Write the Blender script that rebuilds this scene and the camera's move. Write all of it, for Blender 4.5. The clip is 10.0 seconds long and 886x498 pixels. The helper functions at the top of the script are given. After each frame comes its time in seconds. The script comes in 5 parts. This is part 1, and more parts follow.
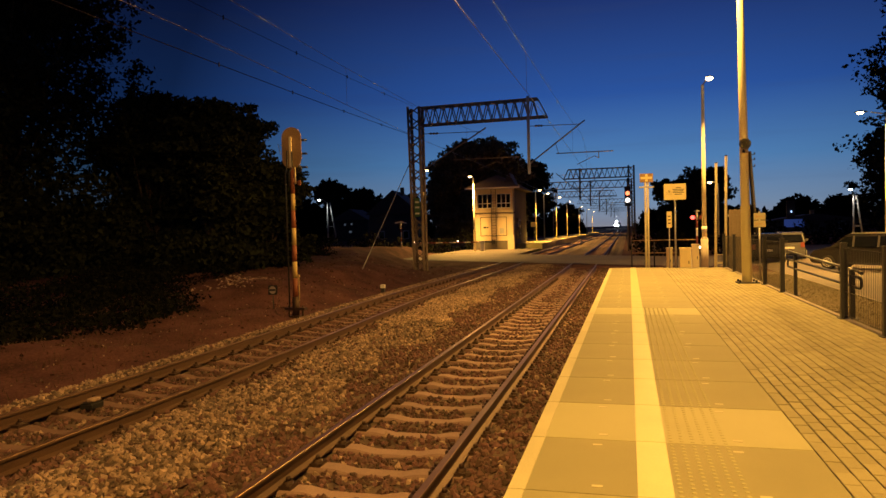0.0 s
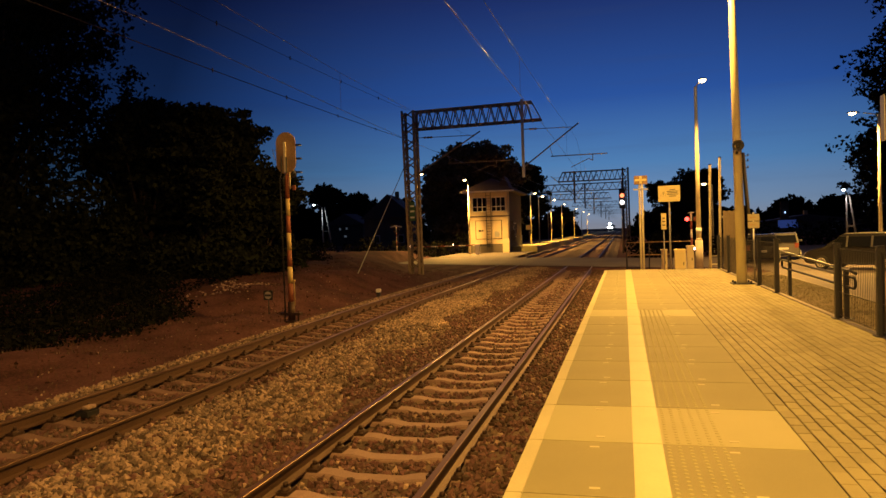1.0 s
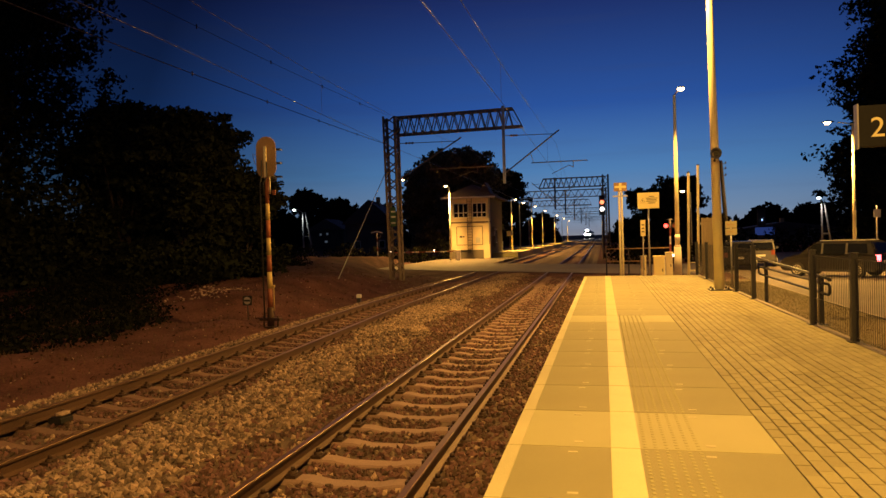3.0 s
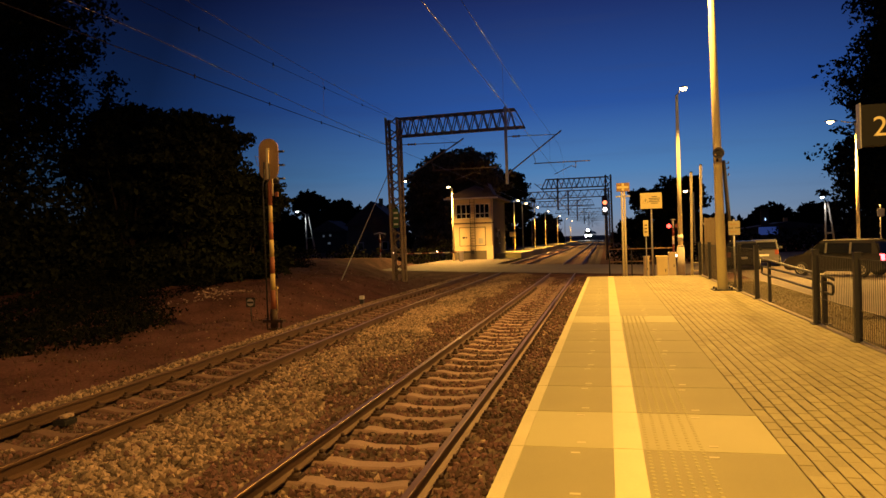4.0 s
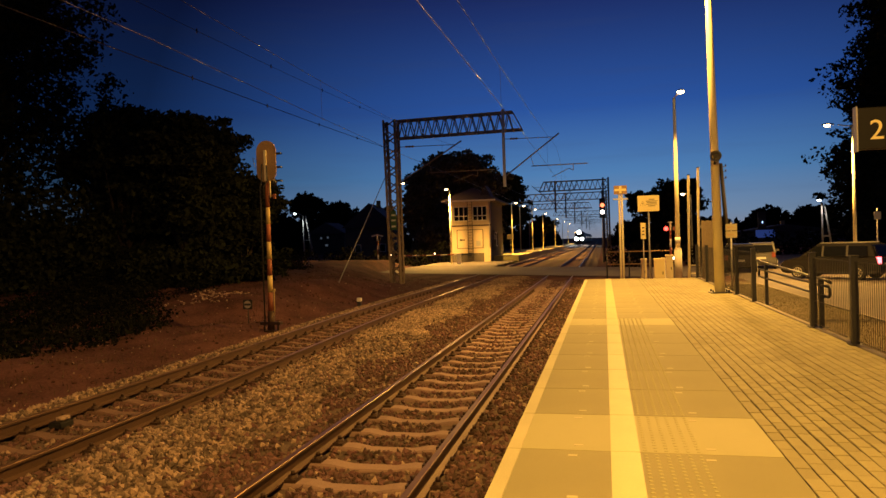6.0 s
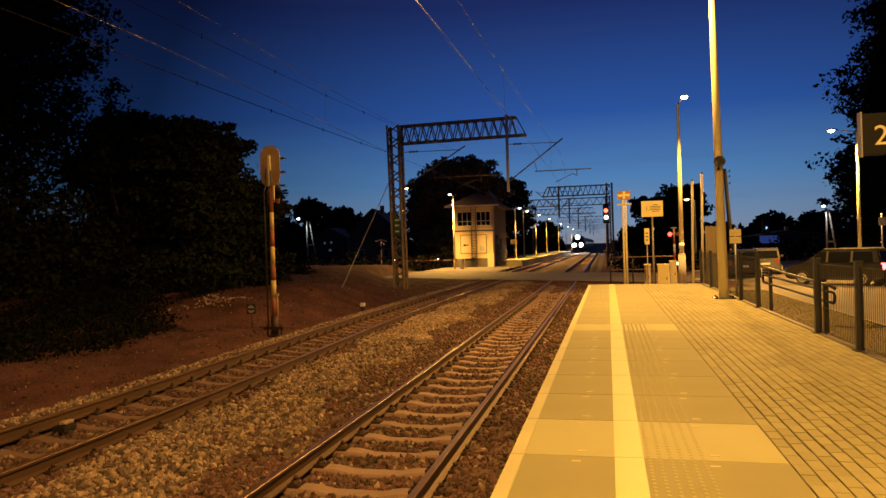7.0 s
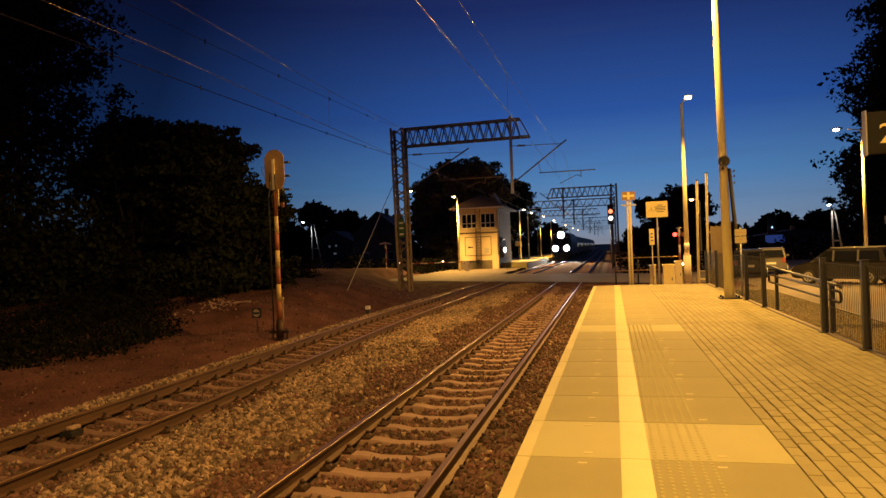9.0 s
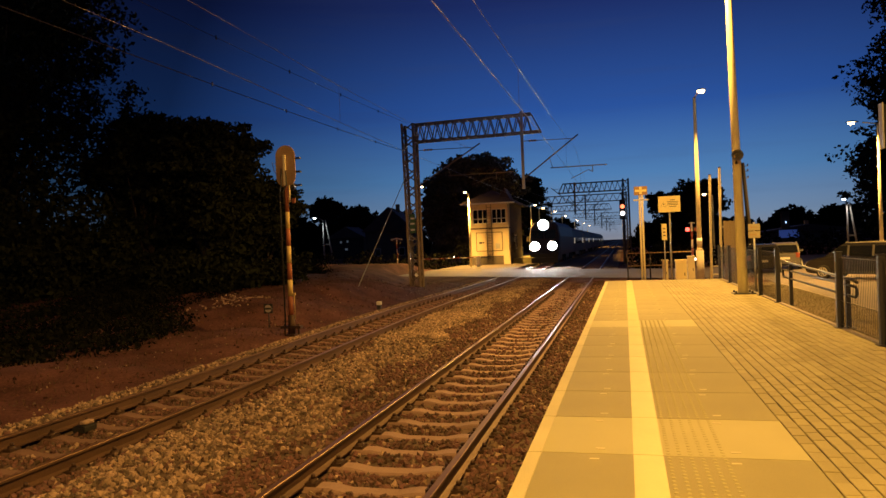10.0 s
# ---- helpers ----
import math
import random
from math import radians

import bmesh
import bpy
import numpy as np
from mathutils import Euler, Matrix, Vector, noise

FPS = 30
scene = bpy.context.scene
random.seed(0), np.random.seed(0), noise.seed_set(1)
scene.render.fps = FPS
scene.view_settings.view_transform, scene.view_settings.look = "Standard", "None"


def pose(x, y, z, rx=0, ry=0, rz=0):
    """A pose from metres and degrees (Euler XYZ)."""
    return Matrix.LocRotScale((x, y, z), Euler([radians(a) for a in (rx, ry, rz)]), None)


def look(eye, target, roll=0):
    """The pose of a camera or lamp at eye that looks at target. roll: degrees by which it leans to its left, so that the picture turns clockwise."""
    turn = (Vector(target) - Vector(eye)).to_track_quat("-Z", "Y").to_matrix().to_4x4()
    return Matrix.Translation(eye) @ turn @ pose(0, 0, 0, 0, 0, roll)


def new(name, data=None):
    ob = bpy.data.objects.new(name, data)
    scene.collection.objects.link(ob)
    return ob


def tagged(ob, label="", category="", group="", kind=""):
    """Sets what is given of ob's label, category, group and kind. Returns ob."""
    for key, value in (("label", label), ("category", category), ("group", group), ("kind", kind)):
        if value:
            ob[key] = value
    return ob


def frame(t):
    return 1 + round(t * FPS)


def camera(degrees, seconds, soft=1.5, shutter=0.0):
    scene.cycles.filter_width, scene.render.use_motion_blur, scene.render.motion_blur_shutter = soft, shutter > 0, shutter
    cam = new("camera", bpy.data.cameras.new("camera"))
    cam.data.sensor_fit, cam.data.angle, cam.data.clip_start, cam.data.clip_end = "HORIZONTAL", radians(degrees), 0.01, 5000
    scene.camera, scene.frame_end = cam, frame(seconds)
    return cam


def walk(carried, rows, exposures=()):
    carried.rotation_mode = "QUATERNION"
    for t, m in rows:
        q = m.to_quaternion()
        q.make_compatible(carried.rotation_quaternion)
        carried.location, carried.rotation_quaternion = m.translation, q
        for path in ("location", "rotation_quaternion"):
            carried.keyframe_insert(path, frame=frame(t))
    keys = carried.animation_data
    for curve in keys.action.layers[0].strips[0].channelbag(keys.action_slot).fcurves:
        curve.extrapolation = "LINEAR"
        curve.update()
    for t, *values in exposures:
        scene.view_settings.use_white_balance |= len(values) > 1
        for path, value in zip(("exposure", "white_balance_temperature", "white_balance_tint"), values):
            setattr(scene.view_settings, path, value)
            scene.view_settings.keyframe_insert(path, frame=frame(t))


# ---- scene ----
cam = camera(63.9, 10.0)
PATH = [
    (0, (0.02, 0.172, 2.184), (-0.487, 2.106, 2.132), -1.3),
    (0.5, (0.019, 0.195, 2.178), (-0.481, 2.131, 2.132), -1.6),
    (1, (0.02, 0.166, 2.185), (-0.474, 2.104, 2.143), -1.8),
    (1.5, (0.023, 0.129, 2.191), (-0.453, 2.071, 2.152), -1.6),
    (2, (0.031, 0.152, 2.179), (-0.429, 2.098, 2.145), -1.8),
    (2.5, (0.029, 0.172, 2.177), (-0.411, 2.123, 2.147), -1.5),
    (4, (0.039, 0.169, 2.18), (-0.411, 2.118, 2.156), -1.8),
    (4.5, (0.046, 0.165, 2.179), (-0.4, 2.114, 2.156), -2.0),
    (5, (0.046, 0.163, 2.177), (-0.398, 2.113, 2.155), -2.0),
    (5.5, (0.04, 0.167, 2.181), (-0.4, 2.118, 2.158), -1.8),
    (7, (0.039, 0.172, 2.178), (-0.413, 2.12, 2.175), -1.6),
    (7.5, (0.043, 0.163, 2.183), (-0.414, 2.11, 2.179), -1.7),
    (8, (0.044, 0.177, 2.18), (-0.414, 2.124, 2.179), -1.7),
    (8.5, (0.046, 0.169, 2.181), (-0.414, 2.115, 2.184), -2.0),
    (9, (0.043, 0.173, 2.179), (-0.422, 2.119, 2.183), -2.1),
    (9.5, (0.045, 0.186, 2.173), (-0.43, 2.129, 2.172), -2.1),
    (10, (0.04, 0.207, 2.17), (-0.456, 2.145, 2.163), -2.2),
]
walk(cam, [(t, look(eye, target, roll)) for t, eye, target, roll in PATH])

# ---- light ----
world = bpy.data.worlds.new("dusk_sky")
scene.world = world
world.use_nodes = True
wn, wl = world.node_tree.nodes, world.node_tree.links
wn.clear()
w_out = wn.new("ShaderNodeOutputWorld")
w_bg = wn.new("ShaderNodeBackground")
w_ramp = wn.new("ShaderNodeValToRGB")
w_sep = wn.new("ShaderNodeSeparateXYZ")
w_tc = wn.new("ShaderNodeTexCoord")
wl.new(w_tc.outputs["Generated"], w_sep.inputs[0])
wl.new(w_sep.outputs["Z"], w_ramp.inputs[0])
w_dot = wn.new("ShaderNodeVectorMath")
w_dot.operation = "DOT_PRODUCT"
w_dot.inputs[1].default_value = (0.005, 1.0, 0.0)
w_side = wn.new("ShaderNodeMapRange")
w_side.inputs["From Min"].default_value, w_side.inputs["From Max"].default_value = 0.80, 1.0
w_side.inputs["To Min"].default_value, w_side.inputs["To Max"].default_value = 0.40, 2.2
wl.new(w_tc.outputs["Generated"], w_dot.inputs[0])
wl.new(w_dot.outputs["Value"], w_side.inputs["Value"])
w_map = wn.new("ShaderNodeMapping")
w_map.inputs["Scale"].default_value = (5.0, 5.0, 60.0)
w_cloud = wn.new("ShaderNodeTexNoise")
w_cloud.inputs["Scale"].default_value, w_cloud.inputs["Detail"].default_value = 1.0, 5
w_soft = wn.new("ShaderNodeMapRange")
w_soft.inputs["From Min"].default_value, w_soft.inputs["From Max"].default_value = 0.52, 0.72
w_soft.inputs["To Max"].default_value = 0.10
w_mix = wn.new("ShaderNodeMix")
w_mix.data_type = "RGBA"
w_mix.inputs["B"].default_value = (0.022, 0.030, 0.060, 1)
wl.new(w_tc.outputs["Generated"], w_map.inputs[0])
wl.new(w_map.outputs[0], w_cloud.inputs["Vector"])
wl.new(w_cloud.outputs["Fac"], w_soft.inputs["Value"])
wl.new(w_soft.outputs[0], w_mix.inputs["Factor"])
wl.new(w_ramp.outputs[0], w_mix.inputs["A"])
wl.new(w_mix.outputs["Result"], w_bg.inputs[0])
wl.new(w_side.outputs[0], w_bg.inputs[1])
wl.new(w_bg.outputs[0], w_out.inputs[0])
SKY = [(0.0, (0.105, 0.108, 0.130)), (0.03, (0.078, 0.117, 0.180)), (0.09, (0.036, 0.096, 0.205)), (0.18, (0.0115, 0.042, 0.163)),
       (0.32, (0.0068, 0.0145, 0.072)), (0.6, (0.022, 0.026, 0.075)), (1.0, (0.030, 0.032, 0.080))]
ramp = w_ramp.color_ramp
while len(ramp.elements) < len(SKY):
    ramp.elements.new(0.5)
for el, (p, c) in zip(ramp.elements, SKY):
    el.position, el.color = p, (*c, 1)
scene.view_settings.exposure = 0.0
SODIUM = (1.0, 0.50, 0.092)


def lamp_light(name, x, y, z, watts, colour=SODIUM, radius=0.12, aim=(0, 0), cone=162, blend=0.6):
    data = bpy.data.lights.new(name, "SPOT")
    data.energy, data.color, data.shadow_soft_size = watts, colour, radius
    data.spot_size, data.spot_blend = radians(cone), blend
    ob = new(name, data)
    ob.matrix_world = look((x, y, z), (x + aim[0], y + aim[1], z - 1))
    return ob


# ---- small helpers ----
def box(bm, x0, x1, y0, y1, z0, z1):
    v = [bm.verts.new(p) for p in ((x0, y0, z0), (x1, y0, z0), (x1, y1, z0), (x0, y1, z0), (x0, y0, z1), (x1, y0, z1), (x1, y1, z1), (x0, y1, z1))]
    for f in ((3, 2, 1, 0), (4, 5, 6, 7), (0, 1, 5, 4), (1, 2, 6, 5), (2, 3, 7, 6), (3, 0, 4, 7)):
        bm.faces.new([v[i] for i in f])
    return v


def rod(bm, p, q, r0, r1=None, n=8, caps=True):
    p, q = Vector(p), Vector(q)
    r1 = r0 if r1 is None else r1
    w = (q - p).normalized()
    u = w.orthogonal().normalized()
    if abs(w.z) < 0.999:
        u = w.cross(Vector((0, 0, 1))).normalized()
    s = w.cross(u)
    a, b = [], []
    for i in range(n):
        k = 2 * math.pi * (i + 0.5) / n
        d = u * math.cos(k) + s * math.sin(k)
        a.append(bm.verts.new(p + d * r0))
        b.append(bm.verts.new(q + d * r1))
    for i in range(n):
        j = (i + 1) % n
        f = bm.faces.new((a[i], a[j], b[j], b[i]))
        f.smooth = n > 5
    if caps:
        bm.faces.new(a[::-1])
        bm.faces.new(b)


def bar(bm, p, q, w, h=None):
    """A square bar from p to q."""
    p, q = Vector(p), Vector(q)
    h = h or w
    d = (q - p).normalized()
    u = d.cross(Vector((0, 0, 1)))
    u = Vector((1, 0, 0)) if u.length < 1e-3 else u.normalized()
    s = u.cross(d)
    ring = [(-1, -1), (1, -1), (1, 1), (-1, 1)]
    a = [bm.verts.new(p + u * i * w / 2 + s * j * h / 2) for i, j in ring]
    b = [bm.verts.new(q + u * i * w / 2 + s * j * h / 2) for i, j in ring]
    for i in range(4):
        j = (i + 1) % 4
        bm.faces.new((a[i], a[j], b[j], b[i]))
    bm.faces.new(a[::-1])
    bm.faces.new(b)


def lathe(bm, p, q, radii, n=8):
    """One closed turned piece from p to q with these radii on the way."""
    w = (q - p).normalized()
    u = w.cross(Vector((0, 1, 0))).normalized()
    v = w.cross(u)
    rings = []
    for k, r in enumerate(radii):
        c = p.lerp(q, k / (len(radii) - 1))
        rings.append([bm.verts.new(c + (u * math.cos(6.2832 * i / n) + v * math.sin(6.2832 * i / n)) * r) for i in range(n)])
    for a, b in zip(rings, rings[1:]):
        for i in range(n):
            bm.faces.new((a[i], a[(i + 1) % n], b[(i + 1) % n], b[i]))
    bm.faces.new(rings[0][::-1])
    bm.faces.new(rings[-1])


def bent(bm, pts, r, n=6):
    """One tube through all the points; closed where the last one is the first."""
    pts = [Vector(p) for p in pts]
    closed = (pts[0] - pts[-1]).length < 1e-6
    if closed:
        pts = pts[:-1]
    m = len(pts)
    rings = []
    side = None
    for i, p in enumerate(pts):
        a = pts[(i - 1) % m] if closed or i else p
        b = pts[(i + 1) % m] if closed or i < m - 1 else p
        way = (b - a).normalized()
        if side is None:
            side = way.orthogonal()
        side = (side - way * side.dot(way)).normalized()
        up = way.cross(side)
        rings.append([bm.verts.new(p + (side * math.cos(6.28319 * (k + 0.5) / n) + up * math.sin(6.28319 * (k + 0.5) / n)) * r) for k in range(n)])
    for i in range(m if closed else m - 1):
        a, b = rings[i], rings[(i + 1) % m]
        for k in range(n):
            f = bm.faces.new((a[k], a[(k + 1) % n], b[(k + 1) % n], b[k]))
            f.smooth = True
    if not closed:
        bm.faces.new(rings[0][::-1])
        bm.faces.new(rings[-1])


def prism(bm, outline, d0, d1, axis="y"):
    """An outline of (a, b) pairs pulled from d0 to d1 along an axis."""
    def at(a, b, d):
        return {"y": (a, d, b), "x": (d, a, b), "z": (a, b, d)}[axis]
    f0 = [bm.verts.new(at(a, b, d0)) for a, b in outline]
    f1 = [bm.verts.new(at(a, b, d1)) for a, b in outline]
    n = len(outline)
    bm.faces.new(f0)
    bm.faces.new(f1[::-1])
    for i in range(n):
        bm.faces.new((f0[i], f0[(i + 1) % n], f1[(i + 1) % n], f1[i]))
    bmesh.ops.recalc_face_normals(bm, faces=bm.faces[:])


def mesh_of(bm, name, material, bevel=0):
    if bevel:
        bmesh.ops.bevel(bm, geom=bm.edges[:], offset=bevel, segments=2, affect="EDGES", clamp_overlap=True)
    me = bpy.data.meshes.new(name)
    bm.to_mesh(me)
    bm.free()
    me.materials.append(material)
    return me


def part(name, bm, material, parent, label="", bevel=0):
    me = bm if isinstance(bm, bpy.types.Mesh) else mesh_of(bm, name, material, bevel)
    ob = new(name, me)
    ob.parent = parent
    return tagged(ob, label) if label else ob


def single(name, bm, material, label, category, group="", kind="", bevel=0):
    return tagged(new(name, mesh_of(bm, name, material, bevel)), label, category, group, kind)


def thing(name, x, y, z, label, category, group="", kind="", turn=0):
    ob = new(name)
    ob.matrix_basis = pose(x, y, z, 0, 0, turn)
    return tagged(ob, label, category, group, kind)


B = bmesh.new


# ---- materials ----
def material(name, colour, rough=0.6, metal=0.0, vary=0.25, scale=6.0, bump=0.0, bump_scale=60.0, second=None, stain=1.2, island=0.0, per_object=0.0, stretch=(1, 1, 1), shine=0.5):
    m = bpy.data.materials.new(name)
    m.use_nodes = True
    n, l = m.node_tree.nodes, m.node_tree.links
    b = n["Principled BSDF"]
    b.inputs["Roughness"].default_value, b.inputs["Metallic"].default_value = rough, metal
    b.inputs["Specular IOR Level"].default_value = shine
    tc = n.new("ShaderNodeTexCoord")
    geo = n.new("ShaderNodeNewGeometry")
    mp = n.new("ShaderNodeMapping")
    mp.inputs["Scale"].default_value = stretch
    l.new(geo.outputs["Position"] if not per_object and not second == "object" else tc.outputs["Object"], mp.inputs[0])
    fine, broad = n.new("ShaderNodeTexNoise"), n.new("ShaderNodeTexNoise")
    fine.inputs["Scale"].default_value, fine.inputs["Detail"].default_value = scale * 6, 6
    broad.inputs["Scale"].default_value, broad.inputs["Detail"].default_value = stain, 4
    l.new(mp.outputs[0], fine.inputs["Vector"])
    l.new(mp.outputs[0], broad.inputs["Vector"])
    add = n.new("ShaderNodeMath")
    add.operation = "ADD"
    l.new(fine.outputs["Fac"], add.inputs[0])
    l.new(broad.outputs["Fac"], add.inputs[1])
    value = add.outputs[0]
    if island or per_object:
        src = n.new("ShaderNodeObjectInfo").outputs["Random"] if per_object else geo.outputs["Random Per Island"]
        mix = n.new("ShaderNodeMath")
        mix.operation = "MULTIPLY_ADD"
        l.new(src, mix.inputs[0])
        mix.inputs[1].default_value = 2 * (island or per_object)
        l.new(value, mix.inputs[2])
        sub = n.new("ShaderNodeMath")
        sub.operation = "SUBTRACT"
        sub.inputs[1].default_value = island or per_object
        l.new(mix.outputs[0], sub.inputs[0])
        value = sub.outputs[0]
    mr = n.new("ShaderNodeMapRange")
    mr.inputs["From Min"].default_value, mr.inputs["From Max"].default_value = 0.6, 1.4
    l.new(value, mr.inputs["Value"])
    cm = n.new("ShaderNodeMix")
    cm.data_type = "RGBA"
    lo = [c * (1 - vary) for c in colour]
    hi = [min(1, c * (1 + vary)) for c in colour]
    if second and second != "object":
        lo = second
    cm.inputs["A"].default_value, cm.inputs["B"].default_value = (*lo, 1), (*hi, 1)
    l.new(mr.outputs[0], cm.inputs["Factor"])
    l.new(cm.outputs["Result"], b.inputs["Base Color"])
    if bump:
        bn = n.new("ShaderNodeTexNoise")
        bn.inputs["Scale"].default_value, bn.inputs["Detail"].default_value = bump_scale, 5
        l.new(mp.outputs[0], bn.inputs["Vector"])
        bp = n.new("ShaderNodeBump")
        bp.inputs["Strength"].default_value, bp.inputs["Distance"].default_value = min(1, bump), 0.01
        l.new(bn.outputs["Fac"], bp.inputs["Height"])
        l.new(bp.outputs[0], b.inputs["Normal"])
    return m


def glow(name, colour, strength):
    m = bpy.data.materials.new(name)
    m.use_nodes = True
    b = m.node_tree.nodes["Principled BSDF"]
    b.inputs["Base Color"].default_value = (*colour, 1)
    b.inputs["Emission Color"].default_value = (*colour, 1)
    b.inputs["Emission Strength"].default_value = strength
    return m


M_SOIL = material("soil", (0.100, 0.046, 0.043), 0.97, vary=0.75, scale=3, shine=0.1, bump=1.0, bump_scale=9, stain=0.9)
M_GRASS = material("grass_blade", (0.10, 0.095, 0.04), 0.85, vary=0.4, scale=3, second=(0.10, 0.075, 0.04), island=0.2, shine=0.2)
M_VERGE = material("verge_earth", (0.13, 0.095, 0.062), 0.95, vary=0.3, scale=0.6, bump=0.3, bump_scale=20, stain=0.25, second=(0.10, 0.088, 0.042))
M_CLOD = material("soil_clod", (0.075, 0.036, 0.030), 0.97, vary=0.6, scale=4, island=0.5, shine=0.1)
M_LITTER = material("pale_litter", (0.36, 0.25, 0.21), 0.9, vary=0.4, scale=4, island=0.4, shine=0.2)
M_DRY = material("dry_weed", (0.085, 0.048, 0.034), 0.9, vary=0.4, scale=2, island=0.3)
M_ASPHALT = material("asphalt", (0.135, 0.115, 0.108), 0.8, vary=0.25, scale=20, bump=0.4, bump_scale=150, stain=0.4)
M_STONE = material("ballast_stone", (0.31, 0.22, 0.165), 0.85, vary=0.35, scale=4, second=(0.09, 0.065, 0.05), island=0.42, stain=0.5)
M_STONERUST = material("rusty_ballast_stone", (0.130, 0.064, 0.062), 0.9, vary=0.35, scale=4, second=(0.05, 0.03, 0.02), island=0.4, stain=0.5)
M_BED = material("ballast_bed", (0.11, 0.07, 0.05), 0.95, vary=0.5, scale=4, bump=1.0, bump_scale=22, second=(0.035, 0.025, 0.02))
M_RAIL = material("rail_steel", (0.10, 0.055, 0.035), 0.6, 0.4, vary=0.35, scale=10, bump=0.2)
M_RAILTOP = material("worn_rail_head", (0.18, 0.105, 0.072), 0.40, 0.55, vary=0.2, scale=6, stain=3, bump=0.05, bump_scale=25)
M_SLEEPER = material("sleeper_concrete", (0.27, 0.18, 0.155), 0.85, vary=0.22, scale=8, bump=0.35, bump_scale=80, per_object=0.2)
M_CLIP = material("clip_steel", (0.06, 0.035, 0.025), 0.6, 0.5, vary=0.3)
M_SLAB = material("slab_concrete", (0.308, 0.286, 0.140), 0.8, vary=0.16, scale=30, bump=0.3, bump_scale=200, per_object=0.09, stain=0.8)
M_SLABNEW = material("fresh_slab_concrete", (0.42, 0.398, 0.19), 0.75, vary=0.07, scale=25, bump=0.15, bump_scale=200, stain=1.5)
M_EDGE = material("edge_concrete", (0.55, 0.51, 0.29), 0.8, vary=0.15, scale=20, bump=0.2, bump_scale=150)
M_LINE = material("yellow_line_paint", (0.53, 0.485, 0.165), 0.55, vary=0.08, scale=20, stain=3)
M_PAVER = material("paver_concrete", (0.335, 0.304, 0.152), 0.8, vary=0.27, scale=30, bump=0.35, bump_scale=180, per_object=0.14, stain=0.9)
M_PAVERS = material("paver_concrete_far", (0.335, 0.304, 0.152), 0.8, vary=0.27, scale=30, bump=0.35, bump_scale=180, island=0.14, stain=0.9)
M_SAND = material("joint_sand", (0.075, 0.052, 0.03), 0.95, vary=0.3, scale=10, bump=0.5)
M_CONC = material("cast_concrete", (0.36, 0.33, 0.29), 0.85, vary=0.2, scale=6, bump=0.3, bump_scale=60)
M_POLE = material("painted_pole", (0.76, 0.69, 0.44), 0.45, 0.0, vary=0.10, scale=6, stain=2)
M_GALV = material("galvanised_steel", (0.42, 0.42, 0.42), 0.45, 0.6, vary=0.18, scale=8)
M_TRUSS = material("weathered_truss_steel", (0.22, 0.17, 0.13), 0.65, 0.3, vary=0.3, scale=6)
M_DARK = material("dark_painted_steel", (0.035, 0.036, 0.04), 0.45, 0.2, vary=0.25, scale=6)
M_GREENPLATE = material("green_plate_paint", (0.05, 0.12, 0.06), 0.5, vary=0.15)
M_BLACK = material("black_plastic", (0.015, 0.015, 0.016), 0.5, vary=0.2)
M_WHITE = material("white_paint", (0.72, 0.70, 0.66), 0.5, vary=0.12, scale=8)
M_RED = material("red_paint", (0.24, 0.05, 0.03), 0.5, vary=0.25, scale=8)
M_YELLOW = material("yellow_paint", (0.85, 0.74, 0.36), 0.5, vary=0.08, scale=8)
M_RUSTY = material("rusty_plate", (0.38, 0.25, 0.13), 0.75, 0.1, vary=0.4, scale=5, bump=0.2)
M_RENDER = material("tower_plaster", (0.60, 0.50, 0.34), 0.85, vary=0.12, scale=6, bump=0.2, bump_scale=40, stain=0.6)
# Darkened in colour so headlamps leave the tower's side wall and boxes dim.
M_RENDER2 = material("grey_plaster", (0.11, 0.095, 0.08), 0.9, vary=0.25, scale=6, bump=0.3, bump_scale=30, stain=0.8)
M_ROOF = material("roof_sheet", (0.075, 0.05, 0.045), 0.7, vary=0.3, scale=3, bump=0.2)
M_TIMBER = material("weathered_timber", (0.24, 0.19, 0.13), 0.85, vary=0.3, scale=6, bump=0.4, bump_scale=40, stretch=(4, 4, 0.6))
M_BARK = material("bark", (0.06, 0.045, 0.035), 0.9, vary=0.4, scale=8, bump=0.8, bump_scale=20)
# Crowns out of the lamps' reach: their lack of light is in the colour.
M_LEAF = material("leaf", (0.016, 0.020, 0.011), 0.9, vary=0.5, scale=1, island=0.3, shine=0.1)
# Paler leaf copy: the tower lamp's light on these crowns is in the colour.
M_LEAF_LIT = material("grey_green_leaf", (0.10, 0.094, 0.062), 0.8, vary=0.5, scale=1, island=0.3, shine=0.2)
# Scrub, hedges and far woods: the night's darkness is put into the leaf colour.
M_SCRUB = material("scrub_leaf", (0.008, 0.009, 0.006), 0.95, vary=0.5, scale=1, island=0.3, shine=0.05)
M_LOCO = material("loco_paint", (0.03, 0.034, 0.055), 0.5, 0.1, vary=0.15)
M_COACH = material("coach_paint", (0.03, 0.034, 0.045), 0.6, 0.1, vary=0.15)
M_GLASS = material("dark_glass", (0.008, 0.009, 0.011), 0.06, vary=0.1)
M_TYRE = material("rubber", (0.02, 0.02, 0.02), 0.85, vary=0.2)
M_CARDARK = material("dark_car_paint", (0.020, 0.020, 0.023), 0.25, 0.1, vary=0.08)
M_CARSILVER = material("silver_car_paint", (0.15, 0.148, 0.15), 0.28, 0.5, vary=0.08)
M_RIM = material("alloy_rim", (0.7, 0.68, 0.64), 0.4, 0.4, vary=0.1)
G_HEAD = glow("headlamp_glow", (1.0, 0.97, 0.92), 420.0)
